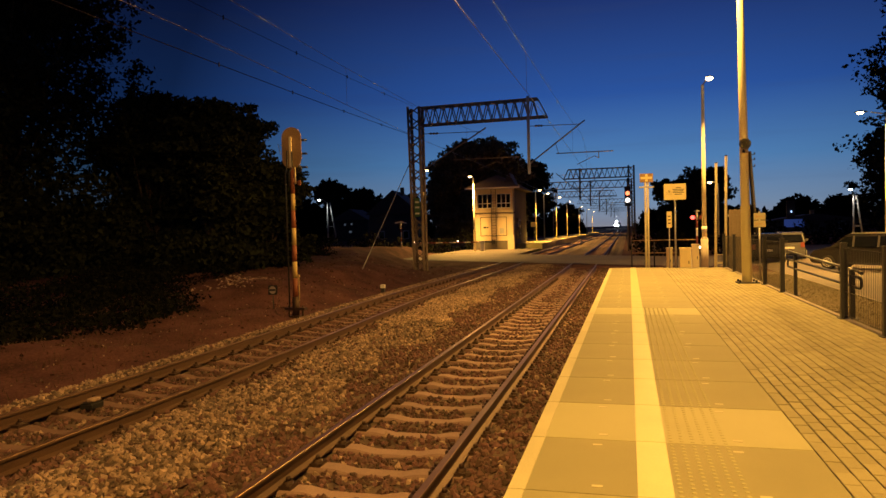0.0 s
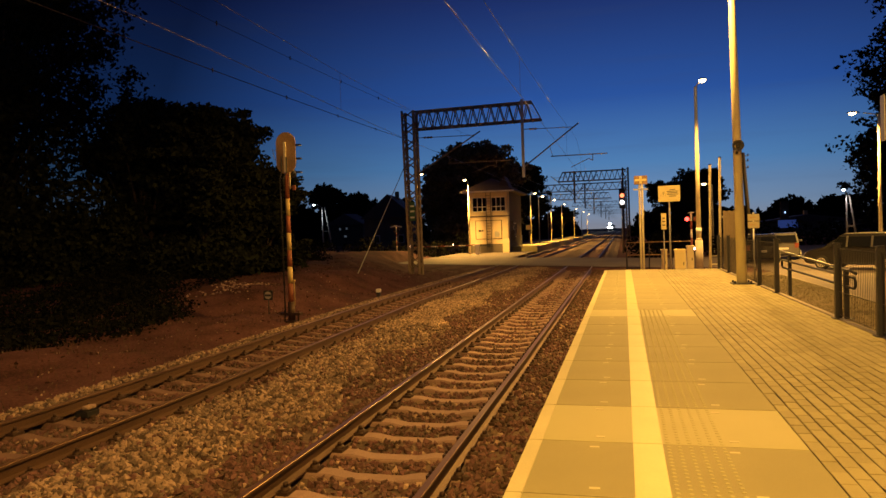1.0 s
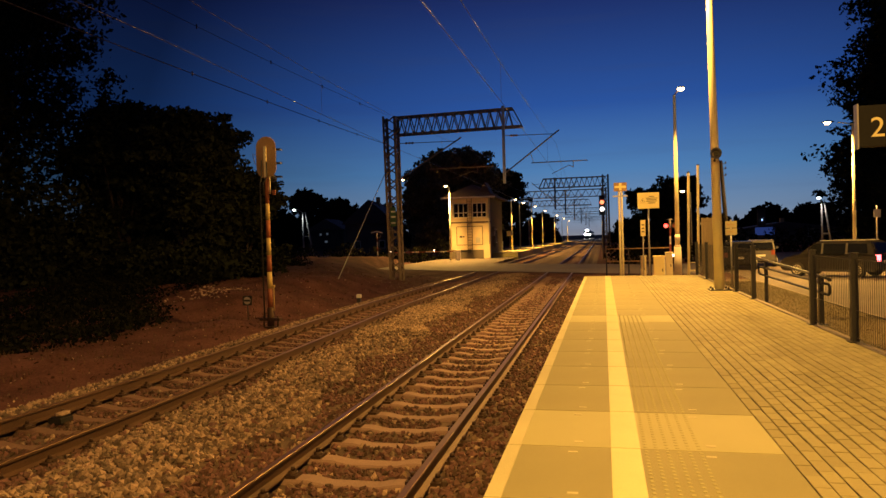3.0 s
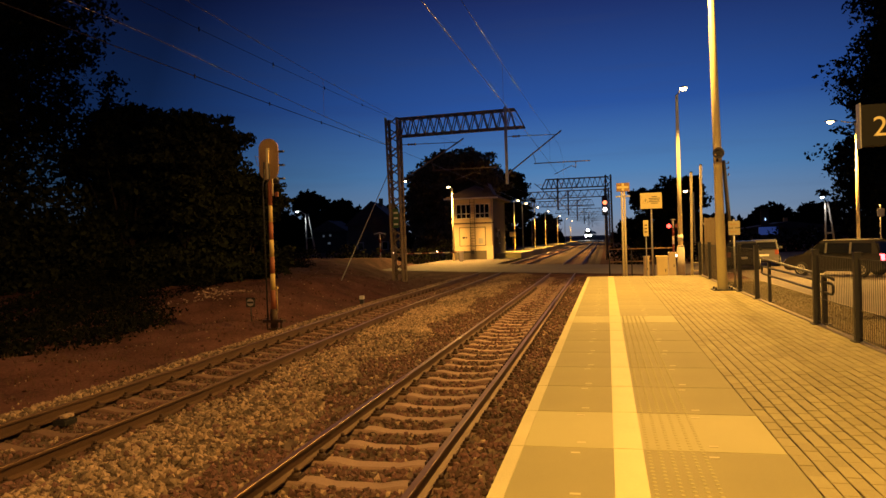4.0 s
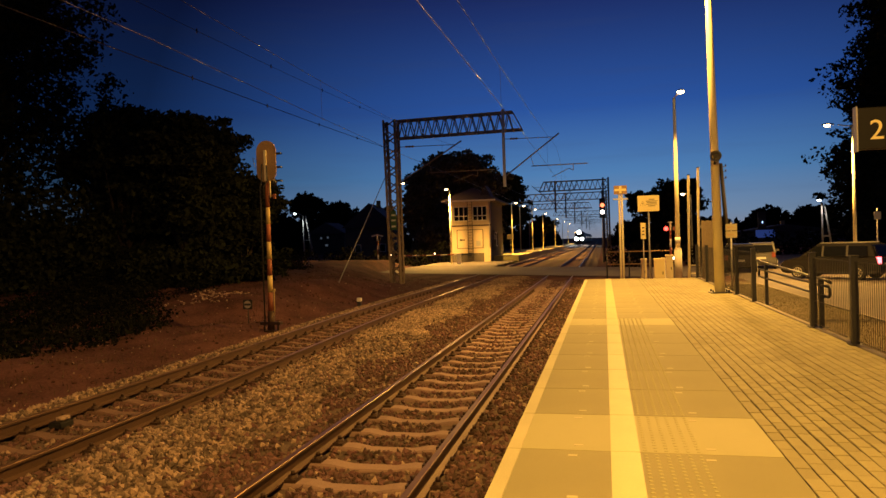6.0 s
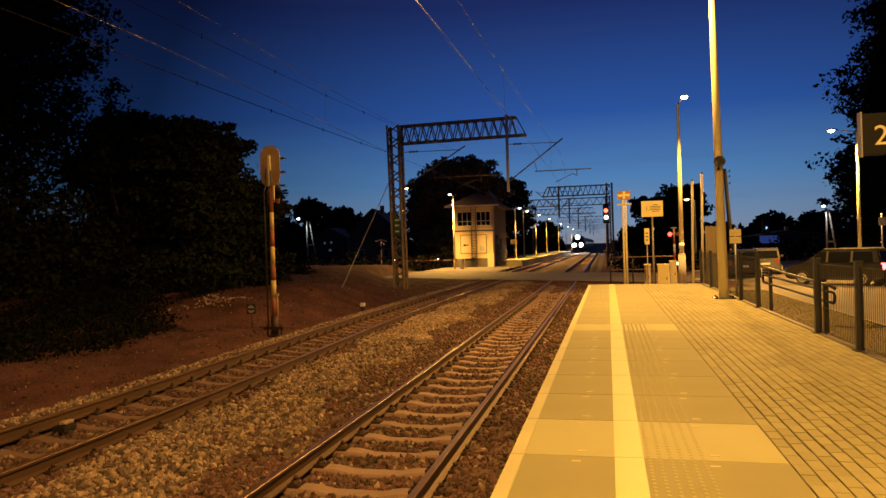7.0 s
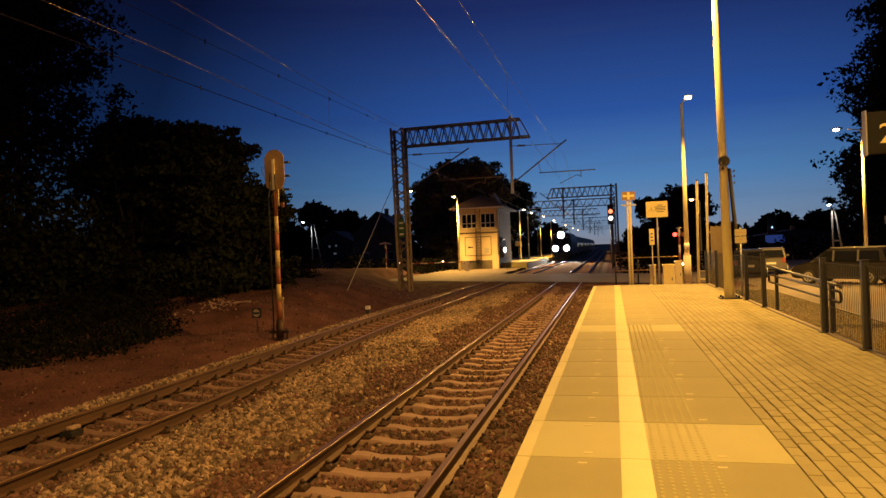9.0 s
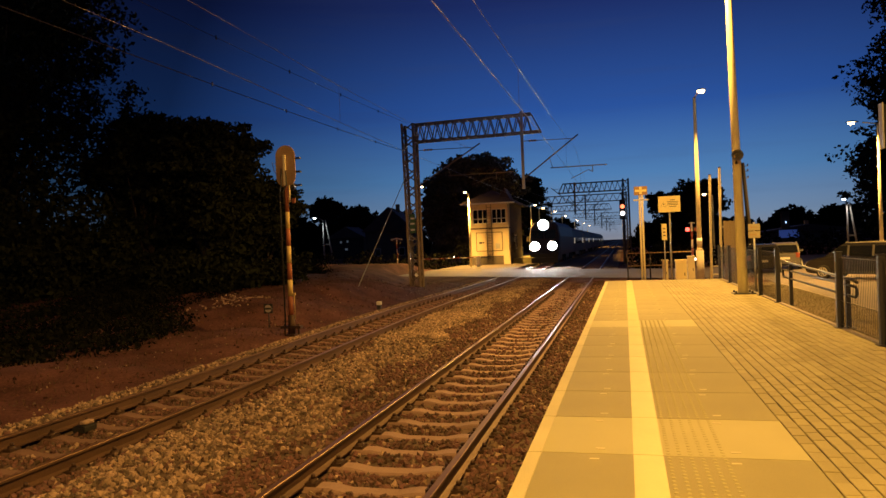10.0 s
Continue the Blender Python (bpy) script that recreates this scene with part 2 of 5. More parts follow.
G_SIGWHITE = glow("white_signal_glow", (1.0, 0.90, 0.80), 5.0)
G_SODIUM = glow("sodium_glow", (1.0, 0.66, 0.30), 14.0)
G_WHITE = glow("white_led_glow", (0.85, 0.97, 1.0), 9.0)
G_RED = glow("red_signal_glow", (1.0, 0.04, 0.03), 9.0)
G_ORANGE = glow("orange_signal_glow", (1.0, 0.20, 0.08), 3.2)
G_TAIL = glow("tail_light_glow", (1.0, 0.12, 0.14), 6.0)
G_BLUE = glow("blue_sign_glow", (0.12, 0.25, 1.0), 0.11)
G_COLD = glow("cold_wall_lamp_glow", (0.35, 0.55, 1.0), 2.5)
G_WINDOW = glow("lit_coach_window", (1.0, 0.85, 0.6), 0.3)


# ---- ground ----
PLAT = 0.76


def grade(y):
    """The line climbs gently beyond the station."""
    return 0.004 * max(0.0, y - 150.0) if y < 900 else 3.0


def smooth(a, b, v):
    k = min(1.0, max(0.0, (v - a) / (b - a)))
    return k * k * (3 - 2 * k)


def road_near(x):
    return 41.6 - 0.62 * min(x, 3.0)


def road_far(x):
    return road_near(x) + 13.0


def ground_height(x, y):
    z = -0.34
    z += 0.33 * smooth(2.0, 3.4, x)
    onroad = smooth(-3.0, 0.0, y - road_near(x)) * (1 - smooth(0, 4.0, y - road_far(x)))
    onroad *= smooth(-18.6, -17.4, x)
    knoll = smooth(-17.2, -19.4, x) * smooth(40, 47, y) * (1 - smooth(60, 70, y))
    bank = smooth(-10.2, -13.2, x) * (1 - smooth(-26, -34, x) * 0.4) * smooth(12, 30, y) * (1 - smooth(0, 3, y - road_near(x))) * (1 - smooth(-16, -6, y - road_near(x)) * smooth(-17.5, -14.5, x))
    n = noise.noise(Vector((x * 0.35, y * 0.35, 0))) * 0.20 + noise.noise(Vector((x * 1.1, y * 1.1, 4))) * 0.13 + abs(noise.noise(Vector((x * 0.5, y * 0.22, 9)))) * 0.22
    z += max(bank * 0.95, knoll * 1.12) + n * smooth(-9.2, -11.0, x)
    z = z * (1 - onroad) + onroad * -0.02
    return z + grade(y)


def axis_steps(parts):
    out = []
    for a, b, s in parts:
        out += list(np.arange(a, b, s))
    return out


gx = axis_steps([(-1500, -200, 260), (-200, -60, 35), (-60, -24, 6), (-24, -8, 0.5), (-8, 6, 2.0), (6, 60, 9), (60, 200, 35), (200, 1501, 260)])
gy = axis_steps([(-120, -10, 22), (-10, 8, 2), (8, 48, 0.6), (48, 80, 1.2), (80, 200, 15), (200, 1000, 80), (1000, 3001, 400)])
verts = [(x, y, ground_height(x, y)) for y in gy for x in gx]
nx = len(gx)
faces = [(j * nx + i, j * nx + i + 1, (j + 1) * nx + i + 1, (j + 1) * nx + i) for j in range(len(gy) - 1) for i in range(nx - 1)]
me = bpy.data.meshes.new("ground")
me.from_pydata(verts, [], faces)
me.materials.append(M_SOIL)
for p in me.polygons:
    p.use_smooth = True
tagged(new("ground", me), "bare brown trackside soil with a low bank", "ground", kind="structure")

# road over the level crossing, and the car park
bm = B()
for k, (a, b) in enumerate(((-17.4, -9.3), (-9.3, -1.35), (-1.35, 3.0))):
    for i in range(8):
        x0, x1 = a + (b - a) * i / 8, a + (b - a) * (i + 1) / 8
        q = [bm.verts.new(p) for p in ((x0, road_near(x0), 0.012), (x1, road_near(x1), 0.012), (x1, road_far(x1), 0.012), (x0, road_far(x0), 0.012))]
        bm.faces.new(q)
for p in (((-17.4, 66), (-9.3, 60.4), (-9.3, 78), (-17.4, 78)), ((3.0, 39.7), (60, 39.7), (60, 52.7), (3.0, 52.7)), ((6.4, -20), (60, -20), (60, 39.7), (6.4, 39.7)), ((8, 52.7), (60, 52.7), (60, 75), (8, 75))):
    bm.faces.new([bm.verts.new((x, y, 0.012)) for x, y in p])
bmesh.ops.remove_doubles(bm, verts=bm.verts[:], dist=0.001)
single("road", bm, M_ASPHALT, "worn grey asphalt road and car park", "road", kind="structure")

# ---- railway ----
def axis_1(y):
    return -2.46 - 0.0045 * max(0.0, y - 12) if y < 200 else -3.306 - 0.0045 * (y - 200) * 0.8


def axis_2(y):
    return -6.85 - 0.55 * smooth(7, 26, y)


RAIL = [(-0.070, -0.172), (0.070, -0.172), (0.070, -0.158), (0.012, -0.135), (0.012, -0.045), (0.036, -0.032), (0.036, -0.006), (0.030, 0.0),
        (-0.030, 0.0), (-0.036, -0.006), (-0.036, -0.032), (-0.012, -0.045), (-0.012, -0.135), (-0.070, -0.158)]


def rail_mesh(axis, side):
    ys = axis_steps([(-14, 80, 2.0), (80, 240, 10), (240, 900, 40)])
    n = len(RAIL)
    vs = [(axis(y) + side * 0.753 + a, y, b + grade(y)) for y in ys for a, b in RAIL]
    fs = [(j * n + (i + 1) % n, j * n + i, (j + 1) * n + i, (j + 1) * n + (i + 1) % n) for j in range(len(ys) - 1) for i in range(n)]
    me = bpy.data.meshes.new("rail")
    me.from_pydata(vs, [], fs)
    me.materials.append(M_RAIL)
    me.materials.append(M_RAILTOP)
    for k, p in enumerate(me.polygons):
        if k % n in (6, 7, 8):
            p.material_index = 1
    return me


def sleeper_mesh():
    bm = B()
    prof = [(-1.3, -0.205), (-0.95, -0.178), (-0.45, -0.178), (-0.25, -0.215), (0.25, -0.215), (0.45, -0.178), (0.95, -0.178), (1.3, -0.205)]
    rows = []
    for x, z in prof:
        rows.append([bm.verts.new((x, d, zz)) for d, zz in ((-0.15, -0.40), (-0.105, z - 0.02), (-0.09, z), (0.09, z), (0.105, z - 0.02), (0.15, -0.40))])
    for a, b in zip(rows, rows[1:]):
        for i in range(5):
            bm.faces.new((a[i], b[i], b[i + 1], a[i + 1]))
    bm.faces.new(rows[0])
    bm.faces.new(rows[-1][::-1])
    bmesh.ops.recalc_face_normals(bm, faces=bm.faces[:])
    return mesh_of(bm, "sleeper", M_SLEEPER)


def clip_mesh():
    bm = B()
    rod(bm, (0, 0, -0.19), (0, 0, -0.115), 0.062, 0.045, 8)
    rod(bm, (0, 0, -0.115), (0, 0, -0.075), 0.026, 0.022, 6)
    box(bm, -0.06, 0.06, -0.085, 0.085, -0.18, -0.145)
    return mesh_of(bm, "rail_clip", M_CLIP)


SLEEPER, CLIP = sleeper_mesh(), clip_mesh()
M_SLEEPER2 = material("stained_sleeper_concrete", (0.155, 0.09, 0.072), 0.9, vary=0.25, scale=8, bump=0.35, bump_scale=80, per_object=0.2)
SLEEPER2 = SLEEPER.copy()
SLEEPER2.materials[0] = M_SLEEPER2


def track(name, axis, label, far, sleeper):
    tr = thing(name, 0, 0, 0, label, "railway track", kind="structure")
    for side in (-1, 1):
        part("rail", rail_mesh(axis, side), None, tr, "rusty steel rail with a polished running head")
    y = -2.3 - 0.65 * 15
    k = 0
    while y < far:
        if not (road_near(axis(y)) - 0.3 < y < road_far(axis(y)) + 0.3):
            x = axis(y)
            s = part("sleeper", sleeper, None, tr)
            s.location = (x + random.uniform(-0.015, 0.015), y, grade(y))
            if 3 < y < 33:
                for side in (-1, 1):
                    for d in (-0.125, 0.125):
                        c = part("rail_clip", CLIP, None, tr)
                        c.location = (x + side * 0.753 + d, y, 0)
        y += 0.65
        k += 1


track("track_near", axis_1, "railway track on concrete sleepers beside the platform", 130, SLEEPER)
track("track_far", axis_2, "second railway track on brown-stained concrete sleepers", 130, SLEEPER2)


# ballast bed with a heaped middle, and loose stones on it
def bed_height(x, y):
    a1, a2 = axis_1(y), axis_2(y)
    mid = (a1 + a2) / 2
    z = -0.235
    out = min(abs(x - a1), abs(x - a2))
    z += 0.085 * smooth(0.84, 0.98, out)
    z += 0.09 * math.exp(-((x - mid + 0.1) / 0.62) ** 2)
    z += 0.07 * math.exp(-((x - a2 + 1.22) / 0.26) ** 2)
    z -= 0.14 * smooth(a1 + 1.25, a1 + 1.75, x) + 0.20 * smooth(-a2 + 1.45, -a2 + 2.1, -x)
    return z + noise.noise(Vector((x * 1.7, y * 1.7, 2))) * 0.025 + grade(y)


def bed(name, ys):
    xs = np.arange(-9.6, -0.55, 0.15)
    vs = [(x, y, bed_height(x, y)) for y in ys for x in xs]
    n = len(xs)
    fs = [(j * n + i, j * n + i + 1, (j + 1) * n + i + 1, (j + 1) * n + i) for j in range(len(ys) - 1) for i in range(n - 1)]
    me = bpy.data.meshes.new(name)
    me.from_pydata(vs, [], fs)
    me.materials.append(M_BED)
    return tagged(new(name, me), "dark dirty bed of crushed track ballast", "ballast", kind="structure")


bed("ballast_bed", axis_steps([(-14, 34, 0.4), (34, 45.7, 1.0)]))
bed("ballast_bed", axis_steps([(60, 120, 4.0), (120, 900, 30)]))


def stones(name, count, x0, x1, y0, y1, size, height, near_bias=1.0, fresh=True, mat=None):
    rng = np.random.default_rng(5)
    base = np.array([(1, 0, 0), (-1, 0, 0), (0, 1, 0), (0, -1, 0), (0, 0, 1), (0, 0, -1)], float)
    tri = np.array([(0, 2, 4), (2, 1, 4), (1, 3, 4), (3, 0, 4), (2, 0, 5), (1, 2, 5), (3, 1, 5), (0, 3, 5)])
    allv, allf, k = [], [], 0
    for _ in range(count):
        y = y0 + (y1 - y0) * rng.random() ** near_bias
        x = rng.uniform(x0, x1)
        if min(abs(x - axis_1(y) - s * 0.753) for s in (-1, 1)) < 0.10 or min(abs(x - axis_2(y) - s * 0.753) for s in (-1, 1)) < 0.10:
            continue
        inside = abs(x - axis_1(y)) < 0.84 or abs(x - axis_2(y)) < 0.84
        ph = ((y + 2.3) / 0.65) % 1.0
        if inside and (ph < 0.17 or ph > 0.83):
            continue
        clean = (axis_2(y) + 1.05 + 0.2 * math.sin(y * 1.3) < x < axis_2(y) + 2.8 + 0.2 * math.sin(y * 0.9) + 0.15 * math.sin(y * 2.3)) or x < axis_2(y) - 0.95
        if (clean ^ (rng.random() < 0.12)) != fresh:
            continue
        s = size * rng.uniform(0.6, 1.35)
        v = base * rng.uniform(0.55, 1.15, (6, 1)) * s * np.array((1, rng.uniform(0.7, 1), rng.uniform(0.55, 0.9)))
        q = rng.normal(size=4)
        q /= np.linalg.norm(q)
        R = np.array(Matrix(((1 - 2 * (q[2] ** 2 + q[3] ** 2), 2 * (q[1] * q[2] - q[3] * q[0]), 2 * (q[1] * q[3] + q[2] * q[0])),
                             (2 * (q[1] * q[2] + q[3] * q[0]), 1 - 2 * (q[1] ** 2 + q[3] ** 2), 2 * (q[2] * q[3] - q[1] * q[0])),
                             (2 * (q[1] * q[3] - q[2] * q[0]), 2 * (q[2] * q[3] + q[1] * q[0]), 1 - 2 * (q[1] ** 2 + q[2] ** 2)))))
        allv.append(v @ R.T + np.array((x, y, height(x, y) + s * 0.25)))
        allf.append(tri + k)
        k += 6
    me = bpy.data.meshes.new(name)
    me.from_pydata(np.concatenate(allv).tolist(), [], np.concatenate(allf).tolist())
    me.materials.append(mat or (M_STONE if fresh else M_STONERUST))
    return new(name, me)


tagged(stones("ballast_stones", 62000, -9.15, -1.05, 3.4, 44.5, 0.049, bed_height, 1.7), "loose grey-brown crushed ballast stones", "ballast", kind="stuff")
tagged(stones("ballast_stones", 62000, -9.15, -0.75, 3.4, 44.5, 0.049, bed_height, 1.7, False), "rust-stained ballast stones around the sleepers", "ballast", kind="stuff")


tagged(stones("ballast_stones", 17000, -6.4, -4.4, 17, 44.5, 0.056, bed_height, 1.0), "loose grey-brown crushed ballast stones", "ballast", kind="stuff")
tagged(stones("loose_stones", 650, -14.5, -9.2, 9, 44, 0.03, ground_height, 1.3), "scattered pale stones on the soil", "stones", kind="stuff")

tagged(stones("soil_clods", 2200, -19.5, -9.6, 10, 46, 0.06, lambda x, y: ground_height(x, y) - 0.03, 1.0, mat=M_CLOD), "dark clods of dry soil on the bank", "soil", kind="stuff")
tagged(stones("litter", 150, -15.3, -13.2, 22.5, 25.5, 0.075, lambda x, y: ground_height(x, y) - 0.02, 1.0, mat=M_LITTER), "pale rubble scattered on the soil", "rubble", kind="stuff")


# ---- platform ----
END = 25.35
EDGE, LINE0, LINE1, BRICK0, SIDE = -0.648, 0.045, 0.232, 1.118, 3.02
plat = thing("platform", 0, 0, 0, "railway platform of concrete slabs and block paving", "platform", kind="structure")
bm = B()
box(bm, EDGE + 0.12, SIDE + 0.05, -16, END - 0.01, -0.5, PLAT - 0.085)
part("platform_body", bm, M_CONC, plat, "cast concrete platform wall")
bm = B()
box(bm, LINE1, SIDE + 0.04, -16, END - 0.02, PLAT - 0.08, PLAT - 0.028)
part("paving_bed", bm, M_SAND, plat, "sandy joint bed")


def slab_mesh(name, x0, x1, mat, overhang=False):
    bm = B()
    box(bm, x0, x1, 0.003, 0.997, PLAT - 0.14 if overhang else PLAT - 0.084, PLAT)
    return mesh_of(bm, name, mat, 0.003)


EDGE_M = slab_mesh("edge_strip", EDGE, EDGE + 0.095, M_EDGE, True)
SLAB_OLD, SLAB_NEW = (slab_mesh("slab", EDGE + 0.096, LINE0 + 0.06, m) for m in (M_SLAB, M_SLABNEW))
TACT_OLD, TACT_NEW = (slab_mesh("slab", LINE1 - 0.06, BRICK0, m) for m in (M_SLAB, M_SLABNEW))
LINE_M = slab_mesh("yellow_line", LINE0 + 0.061, LINE1 - 0.061, M_SLAB)
bm = B()
for j in range(15):
    for i in range(6):
        x, y = LINE1 + 0.035 + i * 0.068, 0.05 + j * 0.0645
        rod(bm, (x, y, PLAT - 0.001), (x, y, PLAT + 0.0036), 0.017, 0.011, 7)
# Studs take the paler concrete on every slab, offsetting their grazing shade by colour.
STUDS_M = mesh_of(bm, "studs", M_SLABNEW)
bm = B()
box(bm, LINE0, LINE1, 0.004, 0.996, PLAT + 0.0005, PLAT + 0.0035)
PAINT_M = mesh_of(bm, "yellow_line", M_LINE)
bm = B()
box(bm, -0.03, 0.03, -0.016, 0.016, PLAT, PLAT + 0.003)
LIFT_M = mesh_of(bm, "lifting_socket", M_EDGE)
for y in range(-16, 26):
    y1 = y
    fresh = y in (5, 12)
    for me in (EDGE_M, SLAB_NEW if fresh else SLAB_OLD, TACT_NEW if fresh else TACT_OLD, LINE_M, PAINT_M):
        if y == 25 and me is not PAINT_M:
            continue
        p = part(me.name.split(".")[0], me, None, plat)
        p.location.y = y1
        if y == 25:
            p.scale.y = 0.34
    if y < 25:
        if y < 13:
            s = part("tactile_studs", STUDS_M, None, plat, "raised warning studs")
            s.location.y = y1
        for d in (0.12, 0.88):
            for x in (-0.20, 0.66):
                p = part("lifting_socket", LIFT_M, None, plat)
                p.location = (x + (0.03 if d < 0.5 else 0.0), y1 + d, 0)
bm = B()
box(bm, EDGE, BRICK0, 25.004, END, PLAT - 0.084, PLAT)
part("slab", bm, M_SLAB, plat)

# block paving, courses along the platform
bm = B()
box(bm, 0.0045, 0.0955, 0.003, 0.197, -0.06, 0.0)
PAVER_M = mesh_of(bm, "paver", M_PAVER, 0.004)
near_pavers, far_v, far_f = 0, [], []
cols = int((SIDE - BRICK0) / 0.1)
unit = [(0.004, 0.003), (0.096, 0.003), (0.096, 0.197), (0.004, 0.197)]
rngp = random.Random(3)
for c in range(cols):
    x = BRICK0 + 0.004 + c * 0.1
    y = -9.0 - (c % 2) * 0.1
    while y < END - 0.2:
        z = PLAT + rngp.uniform(-0.004, 0.001)
        if 5.2 < y < 7.9 and c < 20 and near_pavers < 300:
            p = part("paver", PAVER_M, None, plat)
            p.location = (x, y, z)
            near_pavers += 1
        else:
            k = len(far_v)
            far_v += [(x + a, y + b, z - 0.003) for a, b in unit]
            far_v += [(x + 0.05 + (a - 0.05) * 0.92, y + 0.1 + (b - 0.1) * 0.96, z) for a, b in unit]
            far_v += [(x + a, y + b, z - 0.06) for a, b in unit]
            far_f.append((k + 4, k + 5, k + 6, k + 7))
            for i in range(4):
                j = (i + 1) % 4
                far_f += [(k + i, k + j, k + 4 + j, k + 4 + i), (k + 8 + i, k + 8 + j, k + j, k + i)]
        y += 0.2
me = bpy.data.meshes.new("pavers")
me.from_pydata(far_v, [], far_f)
me.materials.append(M_PAVERS)
tagged(part("pavers", me, None, plat, "concrete block paving"), kind="stuff")
bm = B()
box(bm, SIDE + 0.02, SIDE + 0.10, -16, END, -0.2, PLAT + 0.01)
part("side_kerb", bm, M_CONC, plat, "concrete kerb under the fence", 0.008)


# ---- lamps ----
def street_lamp(x, y, z, h, arm, label, watts, r=0.14, colour=SODIUM, glowing=None, group="platform lamps", flange=True, light=True, tilt=0.2, cone=162, lean=0.0, blend=0.6):
    st = thing("street_lamp", x, y, z, label, "street lamp", group)
    bm = B()
    rod(bm, (0, 0, 0), (lean, 0, h), r, r * 0.52, 14)
    part("pole", bm, M_POLE, st)
    if flange:
        bm = B()
        box(bm, -0.24, 0.24, -0.24, 0.24, 0.0, 0.025)
        for i in (-1, 1):
            for j in (-1, 1):
                rod(bm, (i * 0.18, j * 0.18, 0.025), (i * 0.18, j * 0.18, 0.08), 0.025, n=6)
        part("base_plate", bm, M_DARK, st, "dark bolted base plate")
    ax, ay = arm
    bm = B()
    rod(bm, (lean, 0, h - 0.02), (ax * 0.6, ay * 0.6, h + 0.10), 0.03, n=8)
    part("arm", bm, M_POLE, st)
    d = Vector((ax, ay, 0)).normalized()
    s = Vector((-d.y, d.x, 0))
    c = Vector((ax, ay, h + 0.12))
    bm = B()
    prof = [(-0.34, 0.0, 0.08), (-0.2, 0.06, 0.13), (0.1, 0.09, 0.15), (0.32, 0.03, 0.10)]
    rings = []
    for a, up, w in prof:
        rings.append([bm.verts.new(c + d * a + s * w * i + Vector((0, 0, up * j))) for i, j in ((-1, 0), (-0.7, 1), (0.7, 1), (1, 0))])
    for a, b in zip(rings, rings[1:]):
        for i in range(4):
            bm.faces.new((a[i], a[(i + 1) % 4], b[(i + 1) % 4], b[i]))
    bm.faces.new(rings[0])
    bm.faces.new(rings[-1][::-1])
    bmesh.ops.recalc_face_normals(bm, faces=bm.faces[:])
    head = part("lamp_head", bm, M_GALV, st, "grey lamp housing")
    bm = B()
    bmesh.ops.create_icosphere(bm, subdivisions=2, radius=1, matrix=Matrix.Translation(c + d * 0.05 + Vector((0, 0, -0.03))) @ Matrix.Diagonal((0.17, 0.15, 0.10, 1)))
    bulb = part("lamp_glass", bm, glowing or G_SODIUM, head, "glowing lamp glass")
    if light:
        lamp_light("lamp_light", x + c.x + d.x * 0.05, y + c.y + d.y * 0.05, z + c.z - 0.16, watts, colour, aim=(d.x * tilt, d.y * tilt), cone=cone, blend=blend)
    return st


LABEL = "tall tapered pale lamp post with glowing sodium lamp"
LAMP_W = 8200
street_lamp(2.76, 18.55, PLAT, 9.2, (-1.3, 0.0), LABEL, LAMP_W, r=0.12, lean=-0.12, tilt=0.05, cone=172, blend=0.3)
end_lamp = street_lamp(3.49, 36.0, 0.0, 8.8, (0.20, -0.9), "tapered lamp post with glowing lamp past the platform end", 11500, r=0.13, flange=False, tilt=0.95, cone=142)
bm = B()
rod(bm, (0, 0, -0.2), (0, 0, 1.52), 0.185, 0.175, 14)
rod(bm, (0, 0, 1.52), (0, 0, 1.6), 0.175, 0.125, 14)
part("base_sleeve", bm, M_CONC, end_lamp, "thicker lower sleeve of the lamp post", 0.0)
bm = B()
rod(bm, (0, 0, 1.82), (0, 0, 2.10), 0.128, 0.127, 14)
part("white_band", bm, M_WHITE, end_lamp, "pale painted band")
street_lamp(2.86, 0.6, PLAT, 9.2, (-1.3, 0.0), LABEL, 5700, tilt=0.05, cone=174, blend=0.2)
street_lamp(2.86, -15.0, PLAT, 9.2, (-1.3, 0.0), LABEL, 9500, tilt=0.05, cone=170, blend=0.3)
street_lamp(13.1, 42.0, 0.0, 7.75, (-1.25, -0.2), "pale lamp post with glowing lamp over the car park", 11500, r=0.11, group="car park lamps", flange=False)
street_lamp(-15.2, 71.0, 0.0, 7.45, (-0.15, -0.8), "pale lamp post lighting the signal tower", 15000, r=0.13, group="crossing lamps", flange=False)
for y in (90, 99, 112, 132, 165, 195, 225):
    street_lamp(-10.9 - 0.4 * (y < 100), y, 0.55, 6.3, (0.55, -0.2), "slim platform lamp with glowing head", 16000, r=0.09, tilt=0.75, cone=118, group="far platform lamps", flange=False, light=y in (90, 112, 132, 165, 225))

# ---- far platform ----
bm = B()
box(bm, -14.2, -9.15, 78, 290, -0.4, 0.55)
single("platform_opposite", bm, M_SLAB, "second concrete platform lit yellow", "platform", kind="structure", bevel=0.02)

# ---- overhead line ----
def lattice_leg(bm, x, y, z0, z1, w0, w1, n, lean=0.0):
    c = [(-1, -1), (1, -1), (1, 1), (-1, 1)]
    def at(i, k):
        w = w0 + (w1 - w0) * k
        return (x + lean * k + c[i][0] * w / 2, y + c[i][1] * w / 2, z0 + (z1 - z0) * k)
    for i in range(4):
        bar(bm, at(i, 0), at(i, 1), 0.13)
    for k in range(n):
        for i in range(4):
            j = (i + 1) % 4
            a, b = (i, j) if k % 2 else (j, i)
            bar(bm, at(a, k / n), at(b, (k + 1) / n), 0.062)


